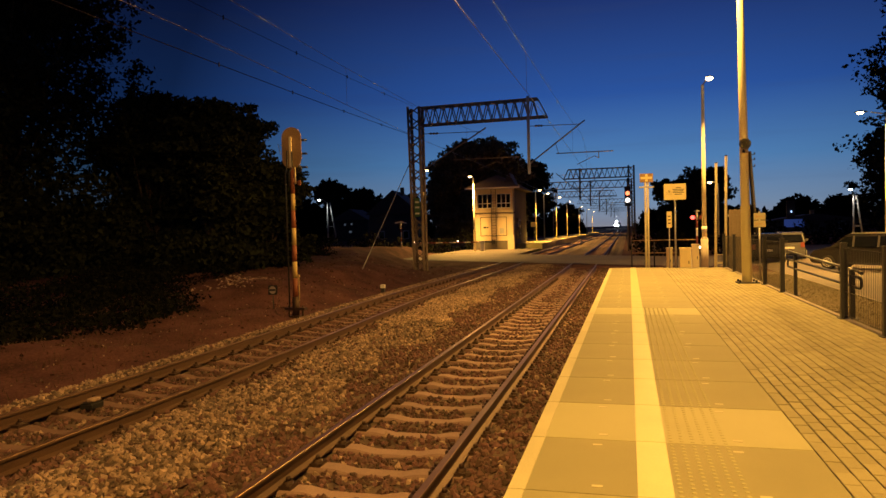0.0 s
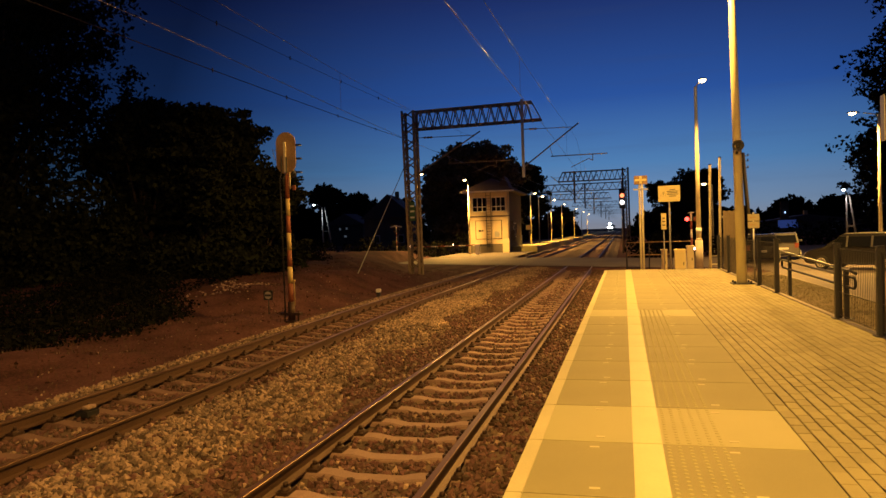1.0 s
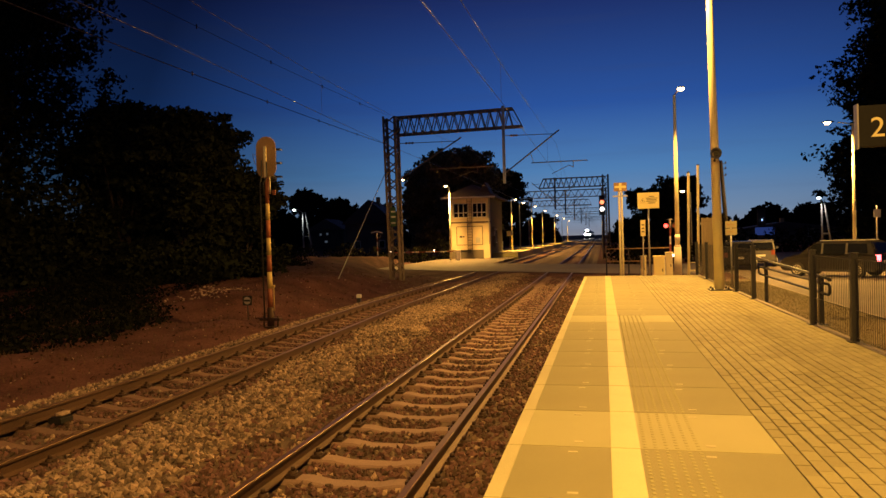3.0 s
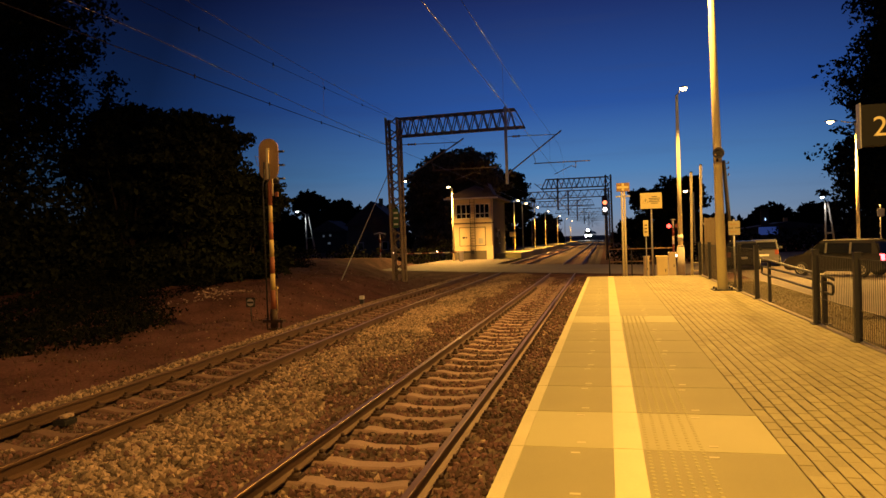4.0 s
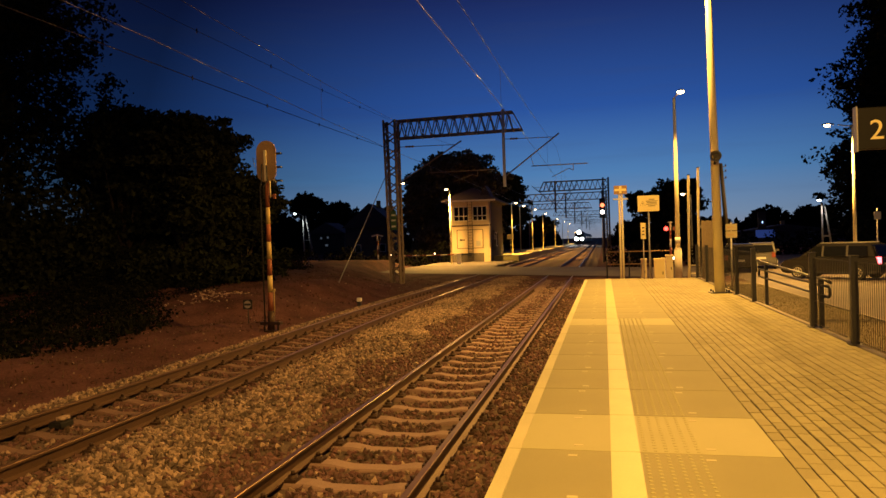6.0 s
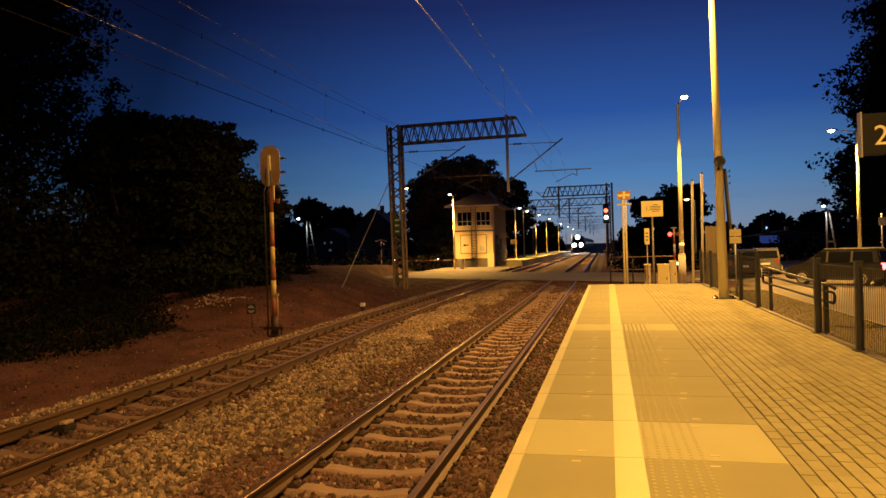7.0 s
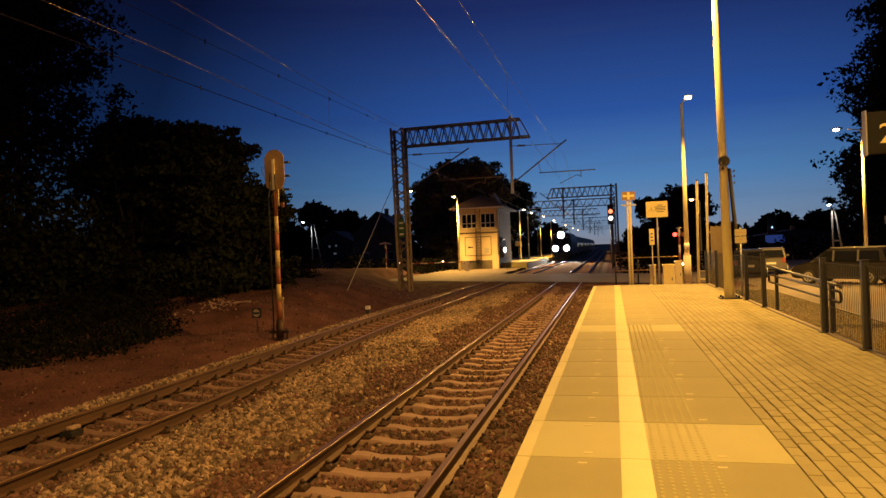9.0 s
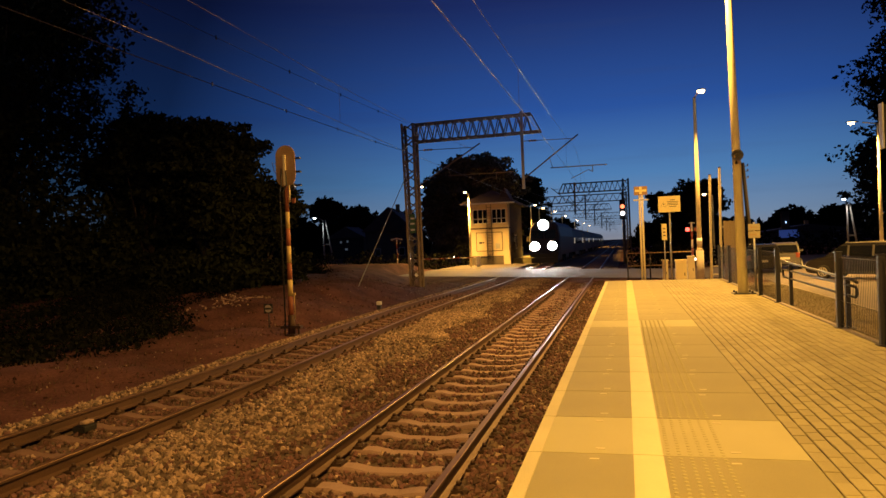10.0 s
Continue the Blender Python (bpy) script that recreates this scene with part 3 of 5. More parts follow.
def truss_beam(bm, x0, x1, y, zb, zt, depth, bays, slant=0.0, rise=0.0):
    for d in (-depth / 2, depth / 2):
        bar(bm, (x0, y + d, zb), (x1 + slant, y + d, zb + rise), 0.095)
        bar(bm, (x0, y + d, zt), (x1, y + d, zt + rise), 0.095)
        bar(bm, (x1, y + d, zt + rise), (x1 + slant, y + d, zb + rise), 0.05)
        for k in range(bays):
            a, b = x0 + (x1 - x0) * k / bays, x0 + (x1 - x0) * (k + 1) / bays
            m = (a + b) / 2
            bar(bm, (a, y + d, zb), (m, y + d, zt), 0.052)
            bar(bm, (m, y + d, zt), (b, y + d, zb), 0.052)
    for k in range(bays + 1):
        a = x0 + (x1 - x0) * k / bays
        bar(bm, (a, y - depth / 2, zb), (a, y + depth / 2, zb), 0.035)
        bar(bm, (a, y - depth / 2, zt), (a, y + depth / 2, zt), 0.035)


def cantilever(parent, x, y, z, xw, side, zw, steel=None):
    """The bracket of one contact wire: inclined tube, stay, registration arm."""
    reach = xw - x
    bm = B()
    rod(bm, (x, y, z - 0.25), (xw + reach * 0.08, y, z + 1.95), 0.04, n=6)
    rod(bm, (x, y, z + 1.80), (xw, y, z + 1.75), 0.02, n=6)
    rod(bm, (x + reach * 0.52, y, z + 0.22), (xw + reach * 0.62, y, z + 0.22), 0.028, n=6)
    rod(bm, (x + reach * 0.5, y, z + 0.85), (x + reach * 0.56, y, z + 0.24), 0.015, n=6)
    rod(bm, (xw + reach * 0.34, y, z + 0.2), (xw + reach * 0.34, y, z - 0.12), 0.022, n=6)
    rod(bm, (xw + reach * 0.34, y, z - 0.12), (xw + reach * 0.26, y, z + 0.0), 0.02, n=6)
    rod(bm, (xw + reach * 0.26, y, z + 0.0), (xw - reach * 0.08, y, zw + 0.02), 0.018, n=6)
    part("cantilever", bm, steel or M_GALV, parent, "slim steel cantilever bracket")
    bm = B()
    stay_a, stay_b = Vector((x, y, z + 1.80)), Vector((xw, y, z + 1.75))
    lathe(bm, stay_a.lerp(stay_b, 0.10), stay_a.lerp(stay_b, 0.26), [0.03, 0.07, 0.03, 0.07, 0.03, 0.07, 0.03])
    part("insulator", bm, M_RUSTY, parent, "brown ribbed insulator")


mast = thing("catenary_portal", 0, 0, 0, "weathered lattice steel overhead-line mast with long truss arm", "catenary mast", "overhead line masts")
bm = B()
lattice_leg(bm, -11.76, 39.9, -0.4, 9.35, 0.58, 0.68, 20, -0.13)
part("lattice_leg", bm, M_TRUSS, mast)
bm = B()
truss_beam(bm, -11.5, -4.75, 39.9, 8.28, 9.28, 0.55, 13, 0.5, 0.08)
part("truss_beam", bm, M_TRUSS, mast)
bm = B()
box(bm, -5.345, -5.195, 39.5, 39.64, 5.2, 9.5)
part("drop_post", bm, M_GALV, mast, "grey square drop post")
# Darker truss steel stands for the lack of light on this bracket.
cantilever(mast, -11.4, 39.9, 6.0, axis_2(40) - 0.6, 1, 5.6, M_TRUSS)
cantilever(mast, -5.2, 39.62, 6.05, axis_1(40) + 0.15, 1, 5.6)
bm = B()
box(bm, -11.95, -11.6, 39.52, 39.54, 3.0, 4.1)
plate = part("number_plate", bm, M_GREENPLATE, mast, "small green and white mast plate")
for z in (3.2, 3.55, 3.85):
    bm = B()
    box(bm, -11.9, -11.65, 39.505, 39.518, z - 0.05, z + 0.05)
    part("text_bar", bm, M_WHITE, plate)
bm = B()
rod(bm, (-11.95, 39.6, 6.6), (-12.2, 31.6, ground_height(-12.2, 31.6) - 0.1), 0.02, n=6)
part("guy_wire", bm, M_GALV, mast)


def portal(y, xl, xr, leg_right, zt=9.2):
    z = grade(y)
    po = thing("catenary_portal", 0, 0, 0, "distant lattice steel overhead-line portal", "catenary mast", "overhead line masts")
    bm = B()
    lattice_leg(bm, xr if leg_right else xl, y, z - 0.4, z + zt + 0.2, 0.65, 0.55, 14)
    part("lattice_leg", bm, M_TRUSS, po)
    bm = B()
    if leg_right:
        truss_beam(bm, xr, xl, y, z + zt - 1.0, z + zt, 0.55, 12, -0.5)
    else:
        truss_beam(bm, xl, xr, y, z + zt - 1.0, z + zt, 0.55, 12, 0.5)
    part("truss_beam", bm, M_TRUSS, po)
    bm = B()
    xd = axis_1(y) - 2.3
    box(bm, xd - 0.09, xd + 0.09, y - 0.09, y + 0.09, z + 5.2, z + zt + 0.1)
    part("drop_post", bm, M_TRUSS, po)
    cantilever(po, xd, y, z + 6.2, axis_1(y), 1, z + 5.5)
    cantilever(po, xd, y, z + 6.2, axis_2(y), -1, z + 5.5)


portal(79, -6.3, 0.35, True, 8.5)
portal(103, -11.9, 0.2, True, 8.7)
portal(139, -13.8, -2.6, False, 9.1)
portal(190, -12.5, 0.0, True)
portal(250, -12.5, 0.0, True)
portal(320, -12.5, 0.0, True)


def wire(name, pts, r=0.008, label="thin overhead line wire"):
    bm = B()
    bent(bm, pts, r, 6)
    return single(name, bm, M_WIRE, label, "overhead wire", "overhead wires")


M_WIRE = material("copper_wire", (0.045, 0.036, 0.033), 0.33, 0.9, vary=0.2)
for axis in (axis_1, axis_2):
    stops = [-20, 40, 79, 139, 190, 250, 320, 420, 520]
    cont, mess = [], []
    for a, b in zip(stops, stops[1:]):
        for k in range(8):
            y = a + (b - a) * k / 8
            s = (k / 8 - 0.5) ** 2 * 4
            sway = 0.2 * math.sin(y * 0.05)
            cont.append((axis(y) + sway, y, 5.5 + grade(y)))
            mess.append((axis(y) + sway, y, 6.4 + 0.9 * s + grade(y)))
    wire("contact_wire", cont, 0.006)
    wire("messenger_wire", mess, 0.005)
    bm = B()
    for p, q in [pq for pq in zip(cont, mess) if pq[0][1] > 15][::2]:
        rod(bm, p, q, 0.0035, n=4)
    single("droppers", bm, M_WIRE, "thin vertical dropper wires of the overhead line", "overhead wire", kind="stuff")
# feeder wires on the mast's far side
for dz, dx, sag, thick in ((9.45, -0.3, 0.6, 0.008), (7.80, -0.5, 0.35, 0.013)):
    pts = []
    for k in range(13):
        t = k / 12
        y = 39.9 - 60 * t
        pts.append((-11.7 + dx, y, dz - sag * 4 * t * (1 - t)))
    feeder = wire("feeder_wire", pts, thick)
    for k in (1, 2, 3, 4):
        bm = B()
        q = Vector(pts[k])
        rod(bm, q - Vector((0, 0, 0.07)), q + Vector((0, 0, 0.07)), 0.022, n=6)
        part("line_spacer", bm, M_DARK, feeder, "small dark spacer on the wire")


# ---- signal tower ----
tower = thing("signal_tower", 0, 0, 0, "two-storey plastered signal box with hipped dark roof", "signal box")
TX0, TX1, TY0, TY1, TZ = -16.4, -11.9, 76.2, 85.5, 6.55
WT = 0.35
def wall_x(name, mat, y, x0, x1, z0, z1, holes, parent):
    """A wall along x with rectangular openings (x0, x1, z0, z1)."""
    bm = B()
    xsx = sorted({x0, x1, *[h[0] for h in holes], *[h[1] for h in holes]})
    zs = sorted({z0, z1, *[h[2] for h in holes], *[h[3] for h in holes]})
    for a, b in zip(xsx, xsx[1:]):
        for c, d in zip(zs, zs[1:]):
            if not any(h[0] <= a and b <= h[1] and h[2] <= c and d <= h[3] for h in holes):
                box(bm, a, b, y, y + WT, c, d)
    bmesh.ops.remove_doubles(bm, verts=bm.verts[:], dist=0.0005)
    return part(name, bm, mat, parent)
wins = [(-15.95, -14.25, 4.45, 6.05), (-13.85, -12.25, 4.45, 6.05)]
wall_x("wall", M_RENDER, TY0, TX0, TX1, -0.3, TZ, wins, tower)
bm = B()
box(bm, TX1 - WT, TX1, TY0 + WT, TY1, -0.3, TZ)
box(bm, TX0, TX0 + WT, TY0 + WT, TY1, -0.3, TZ)
box(bm, TX0 + WT, TX1 - WT, TY1 - WT, TY1, -0.3, TZ)
part("wall", bm, M_RENDER2, tower, "grey plastered side wall, darkened in colour against headlamp light")
bm = B()
box(bm, TX0 + WT, TX1 - WT, TY0 + WT, TY1 - WT, 3.6, 3.8)
part("floor", bm, M_CONC, tower)
for x0, x1, z0, z1 in wins:
    bm = B()
    box(bm, x0, x1, TY0 + 0.13, TY0 + 0.14, z0, z1)
    w = part("window", bm, M_GLASS, tower, "dark window behind white wooden bars")
    for a in np.linspace(x0 + 0.04, x1 - 0.04, 4):
        bm = B()
        bar(bm, (a, TY0 + 0.10, z0), (a, TY0 + 0.10, z1), 0.08)
        part("upright_bar", bm, M_WHITE, w)
    for c in (z0 + 0.04, z0 + 0.55, z1 - 0.04):
        bm = B()
        bar(bm, (x0, TY0 + 0.10, c), (x1, TY0 + 0.10, c), 0.076)
        part("cross_bar", bm, M_WHITE, w)
    bm = B()
    box(bm, x0 - 0.08, x1 + 0.08, TY0 - 0.08, TY0 - 0.002, z0 - 0.1, z0 - 0.02)
    part("sill", bm, M_RENDER, w)
bm = B()
box(bm, TX0 - 0.05, TX1 + 0.05, TY0 - 0.12, TY0 - 0.003, 3.88, 4.02)
part("string_course", bm, M_ROOF, tower, "dark band below the windows")
bm = B()
box(bm, TX0 + 0.02, TX1 - 0.02, TY0 - 0.06, TY0 - 0.003, -0.3, 0.95)
part("plinth", bm, M_RENDER2, tower, "dark stained plinth")
bm = B()
for x in (-14.35, -13.85):
    bar(bm, (x, TY0 - 0.2, 0.3), (x, TY0 - 0.2, TZ + 0.1), 0.05)
for k in range(20):
    bar(bm, (-14.35, TY0 - 0.2, 0.5 + 0.3 * k), (-13.85, TY0 - 0.2, 0.5 + 0.3 * k), 0.035)
part("ladder", bm, M_DARK, tower, "dark steel wall ladder")
bm = B()
for a, b in (((-15.6, 3.5), (-12.75, 3.5)), ((-12.75, 3.5), (-12.75, 1.5)), ((-15.6, 1.5), (-12.75, 1.5)), ((-15.6, 3.5), (-15.6, 1.5))):
    bar(bm, (a[0], TY0 - 0.03, a[1]), (b[0], TY0 - 0.03, b[1]), 0.06)
part("panel_trim", bm, M_DARK, tower, "dark trim round a blind wall panel")
bm = B()
box(bm, -13.5, -13.0, TY0 - 0.05, TY0 - 0.004, 1.7, 2.3)
part("hatch", bm, M_GALV, tower)
bm = B()
box(bm, -15.3, -15.0, TY0 - 0.02, TY0 - 0.003, 2.3, 2.5)
box(bm, -14.95, -14.75, TY0 - 0.02, TY0 - 0.003, 2.33, 2.47)
part("lettering_bar", bm, M_DARK, tower)
bm = B()
rod(bm, (TX1 - 0.1, TY0 - 0.08, 0.0), (TX1 - 0.1, TY0 - 0.08, TZ - 0.1), 0.05, n=8)
part("downpipe", bm, M_GALV, tower)
bm = B()
box(bm, TX1 - 0.6, TX1 + 0.1, TY0 - 1.0, TY0 - 0.5, -0.3, 1.5)
part("buttress", bm, M_RENDER, tower, "pale plastered corner pier")
for y in (TY0 + 3.2, TY0 + 4.2):
    bm = B()
    box(bm, TX1 + 0.003, TX1 + 0.05, y - 0.3, y + 0.3, 1.6, 3.2)
    w = part("window", bm, M_WHITE, tower)
    bm = B()
    box(bm, TX1 + 0.051, TX1 + 0.06, y - 0.22, y + 0.22, 1.7, 3.1)
    part("pane", bm, M_GLASS, w)
for y, z, h in ((TY0 + 1.5, 2.9, 0.5), (TY0 + 1.6, 1.5, 0.9), (TY0 + 2.3, 1.2, 0.6)):
    bm = B()
    box(bm, TX1 + 0.003, TX1 + 0.22, y - 0.25, y + 0.25, z, z + h)
    part("meter_box", bm, M_RENDER2, tower, "metal meter box, greyed in colour against headlamp light", 0.01)
bm = B()
prism(bm, [(TX1 - 1.3, TZ + 0.3), (TX1 + 0.2, TZ + 0.3), (TX1 - 0.55, TZ + 1.75)], TY0 + 0.3, TY0 + 3.0)
part("dormer", bm, M_ROOF, tower, "small gabled dormer")
# roof with a deep eave
bm = B()
ov = 0.75
a = [(TX0 - ov, TY0 - ov), (TX1 + ov, TY0 - ov), (TX1 + ov, TY1 + ov), (TX0 - ov, TY1 + ov)]
lo = [bm.verts.new((x, y, TZ)) for x, y in a]
md = [bm.verts.new((x, y, TZ + 0.14)) for x, y in a]
cx = (TX0 + TX1) / 2
tp = [bm.verts.new((cx, TY0 + 2.2, TZ + 1.7)), bm.verts.new((cx, TY1 - 2.2, TZ + 1.7))]
bm.faces.new(lo[::-1])
for i in range(4):
    bm.faces.new((lo[i], lo[(i + 1) % 4], md[(i + 1) % 4], md[i]))
bm.faces.new((md[0], md[1], tp[0]))
bm.faces.new((md[1], md[2], tp[1], tp[0]))
bm.faces.new((md[2], md[3], tp[1]))
bm.faces.new((md[3], md[0], tp[0], tp[1]))
part("roof", bm, M_ROOF, tower, "dark hipped sheet roof")
bm = B()
box(bm, TX0 - ov + 0.02, TX1 + ov - 0.02, TY0 - ov - 0.03, TY0 - ov - 0.002, TZ - 0.02, TZ + 0.15)
part("fascia", bm, M_WHITE, tower, "pale eave board")


# ---- trees ----
def tree(x, y, z, h, r, seed, leaves, leaf, label, crown_low=0.25, wide=1.0, lobes=16, group="trees", leafage=None):
    rng = np.random.default_rng(seed)
    tr = thing("tree", x, y, z, label, "tree", group)
    bm = B()
    rod(bm, (0, 0, -0.3), (0.1, 0, h * 0.5), 0.02 * h + 0.08, 0.012 * h, 10)
    cs = []
    for i in range(lobes):
        k = rng.random()
        ang = rng.uniform(0, 6.283)
        rr_ = r * rng.uniform(0.20, 0.44)
        zc = min(h * (crown_low + (1 - crown_low) * k), h - rr_ * 0.9)
        reach = (r * wide - rr_) * (0.25 + 0.75 * math.sin(math.pi * min(1, 0.22 + 0.70 * k))) * rng.uniform(0.35, 1.0)
        c = np.array((math.cos(ang) * reach, math.sin(ang) * reach, zc))
        cs.append((c, rr_))
        rod(bm, (0.05, 0, h * min(0.48, crown_low + 0.2 * k)), tuple(c), 0.05 + 0.004 * h, 0.02, 5)
    part("trunk", bm, M_BARK, tr)
    per = leaves // lobes
    P = []
    for c, rr in cs:
        # the lobe's own leaves, then flat sprays that stand out of it
        inner = per // 2
        d = rng.normal(size=(inner, 3))
        d /= np.linalg.norm(d, axis=1)[:, None]
        P.append(c + d * (rr * 0.9 * rng.random(inner) ** 0.45)[:, None] * np.array((1, 1, 0.8)))
        sprays = 14
        for _ in range(sprays):
            a = rng.normal(size=3)
            a /= np.linalg.norm(a)
            mid = c + a * rr * rng.uniform(0.75, 1.22) * np.array((1, 1, 0.85))
            size = rr * rng.uniform(0.16, 0.34)
            q = np.clip(rng.normal(size=((per - inner) // sprays, 3)), -1.5, 1.5) * size * np.array((0.75, 0.75, 0.38))
            q[:, 2] -= 0.18 * np.hypot(q[:, 0], q[:, 1])
            P.append(mid + q)
    P = np.concatenate(P)
    n = len(P)
    u = rng.normal(size=(n, 3))
    u /= np.linalg.norm(u, axis=1)[:, None]
    w = np.cross(u, rng.normal(size=(n, 3)))
    w /= np.linalg.norm(w, axis=1)[:, None]
    s = leaf * rng.uniform(0.5, 1.3, (n, 1))
    V = np.stack([P - u * s, P + w * s * 0.6, P + u * s, P - w * s * 0.6], 1).reshape(-1, 3)
    F = np.arange(n * 4).reshape(-1, 4)
    me = bpy.data.meshes.new("crown")
    me.from_pydata(V.tolist(), [], F.tolist())
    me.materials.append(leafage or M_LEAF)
    part("crown", me, None, tr)
    return tr


DARKTREE = "dense dark broadleaf tree in night silhouette"
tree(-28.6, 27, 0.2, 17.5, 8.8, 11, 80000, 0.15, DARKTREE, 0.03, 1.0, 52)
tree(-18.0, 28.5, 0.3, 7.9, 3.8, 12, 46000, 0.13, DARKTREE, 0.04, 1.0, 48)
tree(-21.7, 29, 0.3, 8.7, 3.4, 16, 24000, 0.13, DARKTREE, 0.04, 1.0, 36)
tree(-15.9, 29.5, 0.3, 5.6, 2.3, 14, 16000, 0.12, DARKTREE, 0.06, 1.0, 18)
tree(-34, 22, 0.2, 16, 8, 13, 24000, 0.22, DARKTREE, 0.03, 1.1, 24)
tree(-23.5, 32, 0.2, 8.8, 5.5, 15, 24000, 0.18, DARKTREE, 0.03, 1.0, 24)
tree(-20.0, 98, 0, 14.6, 7.9, 21, 44000, 0.28, "large dark tree behind the signal box", 0.04, 1.0, 44, leafage=M_LEAF_LIT)
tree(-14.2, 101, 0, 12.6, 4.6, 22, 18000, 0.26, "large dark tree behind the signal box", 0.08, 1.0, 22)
tree(-24.3, 96, 0, 12.5, 4.3, 24, 26000, 0.24, "dark leafy tree beside the signal box", 0.05, 1.0, 30, leafage=M_LEAF_LIT)
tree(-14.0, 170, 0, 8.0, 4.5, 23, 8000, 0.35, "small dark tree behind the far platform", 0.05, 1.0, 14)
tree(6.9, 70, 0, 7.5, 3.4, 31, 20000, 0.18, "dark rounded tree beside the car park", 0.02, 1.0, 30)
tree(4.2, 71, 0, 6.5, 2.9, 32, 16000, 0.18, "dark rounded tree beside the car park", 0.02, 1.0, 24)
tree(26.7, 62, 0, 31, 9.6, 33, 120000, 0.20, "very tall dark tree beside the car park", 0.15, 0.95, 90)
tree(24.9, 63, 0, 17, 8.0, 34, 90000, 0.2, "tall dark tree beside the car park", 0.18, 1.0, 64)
tree(-87, 200, 0, 18, 9, 41, 9000, 0.6, DARKTREE, 0.05, 1.1, 16)
tree(-64, 200, 0, 13.5, 7, 43, 8000, 0.6, DARKTREE, 0.05, 1.1, 16)
tree(-76, 200, 0, 15.5, 8, 42, 8000, 0.6, DARKTREE, 0.05, 1.1, 16)


# ---- fence and handrail along the platform ----
fence = thing("fence", 3.05, 0, PLAT, "dark steel mesh fence with square posts beside the platform", "fence")
bm = B()
bar(bm, (0, 0, 0.05), (0, 0, 1.05), 0.005)
WIRE_M = mesh_of(bm, "fence_wire", M_DARK)
bm = B()
box(bm, -0.042, 0.042, -0.042, 0.042, 0, 1.1)
POST_M = mesh_of(bm, "fence_post", M_DARK, 0.006)
bm = B()
box(bm, -0.05, 0.05, -0.05, 0.05, 1.098, 1.114)
CAP_M = mesh_of(bm, "post_cap", M_BLACK)
bm = B()
box(bm, -0.075, 0.075, -0.075, 0.075, 0.0, 0.012)
FOOT_M = mesh_of(bm, "foot_plate", M_DARK)
for y in (7.3, 9.9, 11.7, 16.0, 17.95, 20.4, 22.9, 25.2):
    po = part("fence_post", POST_M, None, fence)
    po.location.y = y
    part("post_cap", CAP_M, None, po)
    part("foot_plate", FOOT_M, None, po)
for y0, y1 in ((7.3, 9.9), (9.9, 11.7), (16.0, 17.95), (17.95, 20.4), (20.4, 22.9), (22.9, 25.2)):
    for z in (0.06, 0.40, 1.03):
        bm = B()
        bar(bm, (0.006, y0 + 0.05, z), (0.006, y1 - 0.05, z), 0.008)
        part("cross_wire", bm, M_DARK, fence)
    n = int((y1 - y0) / 0.068)
    for k in range(1, n):
        w = part("fence_wire", WIRE_M, None, fence)
        w.location.y = y0 + (y1 - y0) * k / n


def handrail():
    hr = thing("handrail", 3.15, 0, PLAT, "dark tubular steel handrail with looped lower bar", "handrail")
    for y, top in ((15.3, 0.80), (11.66, 0.71)):
        bm = B()
        bar(bm, (0, y, 0.0), (0, y, top), 0.06)
        part("post", bm, M_DARK, hr, bevel=0.004)
        bm = B()
        box(bm, -0.05, 0.09, y - 0.05, y + 0.05, 0, 0.012)
        part("foot_plate", bm, M_DARK, hr)
    bm = B()
    bent(bm, [(0, 16.0, 0.86), (0, 15.7, 0.84), (0, 11.4, 0.715), (0, 11.2, 0.69)], 0.022, 10)
    part("top_rail", bm, M_DARK, hr)
    bm = B()
    loop = []
    for k in range(7):
        a = math.pi * (0.5 - k / 6)
        loop.append((0, 11.3 - 0.075 * math.cos(a), 0.55 + 0.075 * math.sin(a)))
    for k in range(7):
        a = math.pi * (0.5 - k / 6)
        loop.append((0, 15.9 + 0.075 * math.cos(a), 0.605 - 0.075 * math.sin(a)))
    loop.append(loop[0])
    bent(bm, loop, 0.020, 10)
    part("lower_loop", bm, M_DARK, hr)


handrail()

# grass between the platform and the car park
def tufts(name, count, x0, x1, y0, y1, h0, h1, mat, label, height, seed, kind="stuff", w=0.012):
    rng = np.random.default_rng(seed)
    vs, fs = [], []
    for i in range(count):
        x, y = rng.uniform(x0, x1), rng.uniform(y0, y1)
        z = height(x, y)
        a, h = rng.uniform(0, 6.283), rng.uniform(h0, h1)
        dx, dy = math.cos(a) * w, math.sin(a) * w
        lx, ly = rng.normal(0, 0.35, 2) * h
        k = len(vs)
        vs += [(x - dx, y - dy, z), (x + dx, y + dy, z), (x + lx, y + ly, z + h)]
        fs.append((k, k + 1, k + 2))
    me = bpy.data.meshes.new(name)
    me.from_pydata(vs, [], fs)
    me.materials.append(mat)
    return tagged(new(name, me), label, "grass", kind=kind)


bm = B()
box(bm, 3.13, 6.38, -16, 34.0, -0.2, 0.06)
single("grass_verge", bm, M_VERGE, "earth verge between platform and car park", "verge", kind="structure")
tufts("grass", 45000, 3.2, 6.3, 7, 32, 0.008, 0.032, M_GRASS, "short patchy grass on the verge", lambda x, y: 0.06, 8, w=0.006)
bm = B()
box(bm, 6.38, 6.46, -16, 34.0, -0.2, 0.045)
single("kerb", bm, M_CONC, "grey concrete kerb of the car park", "kerb", kind="structure", bevel=0.01)

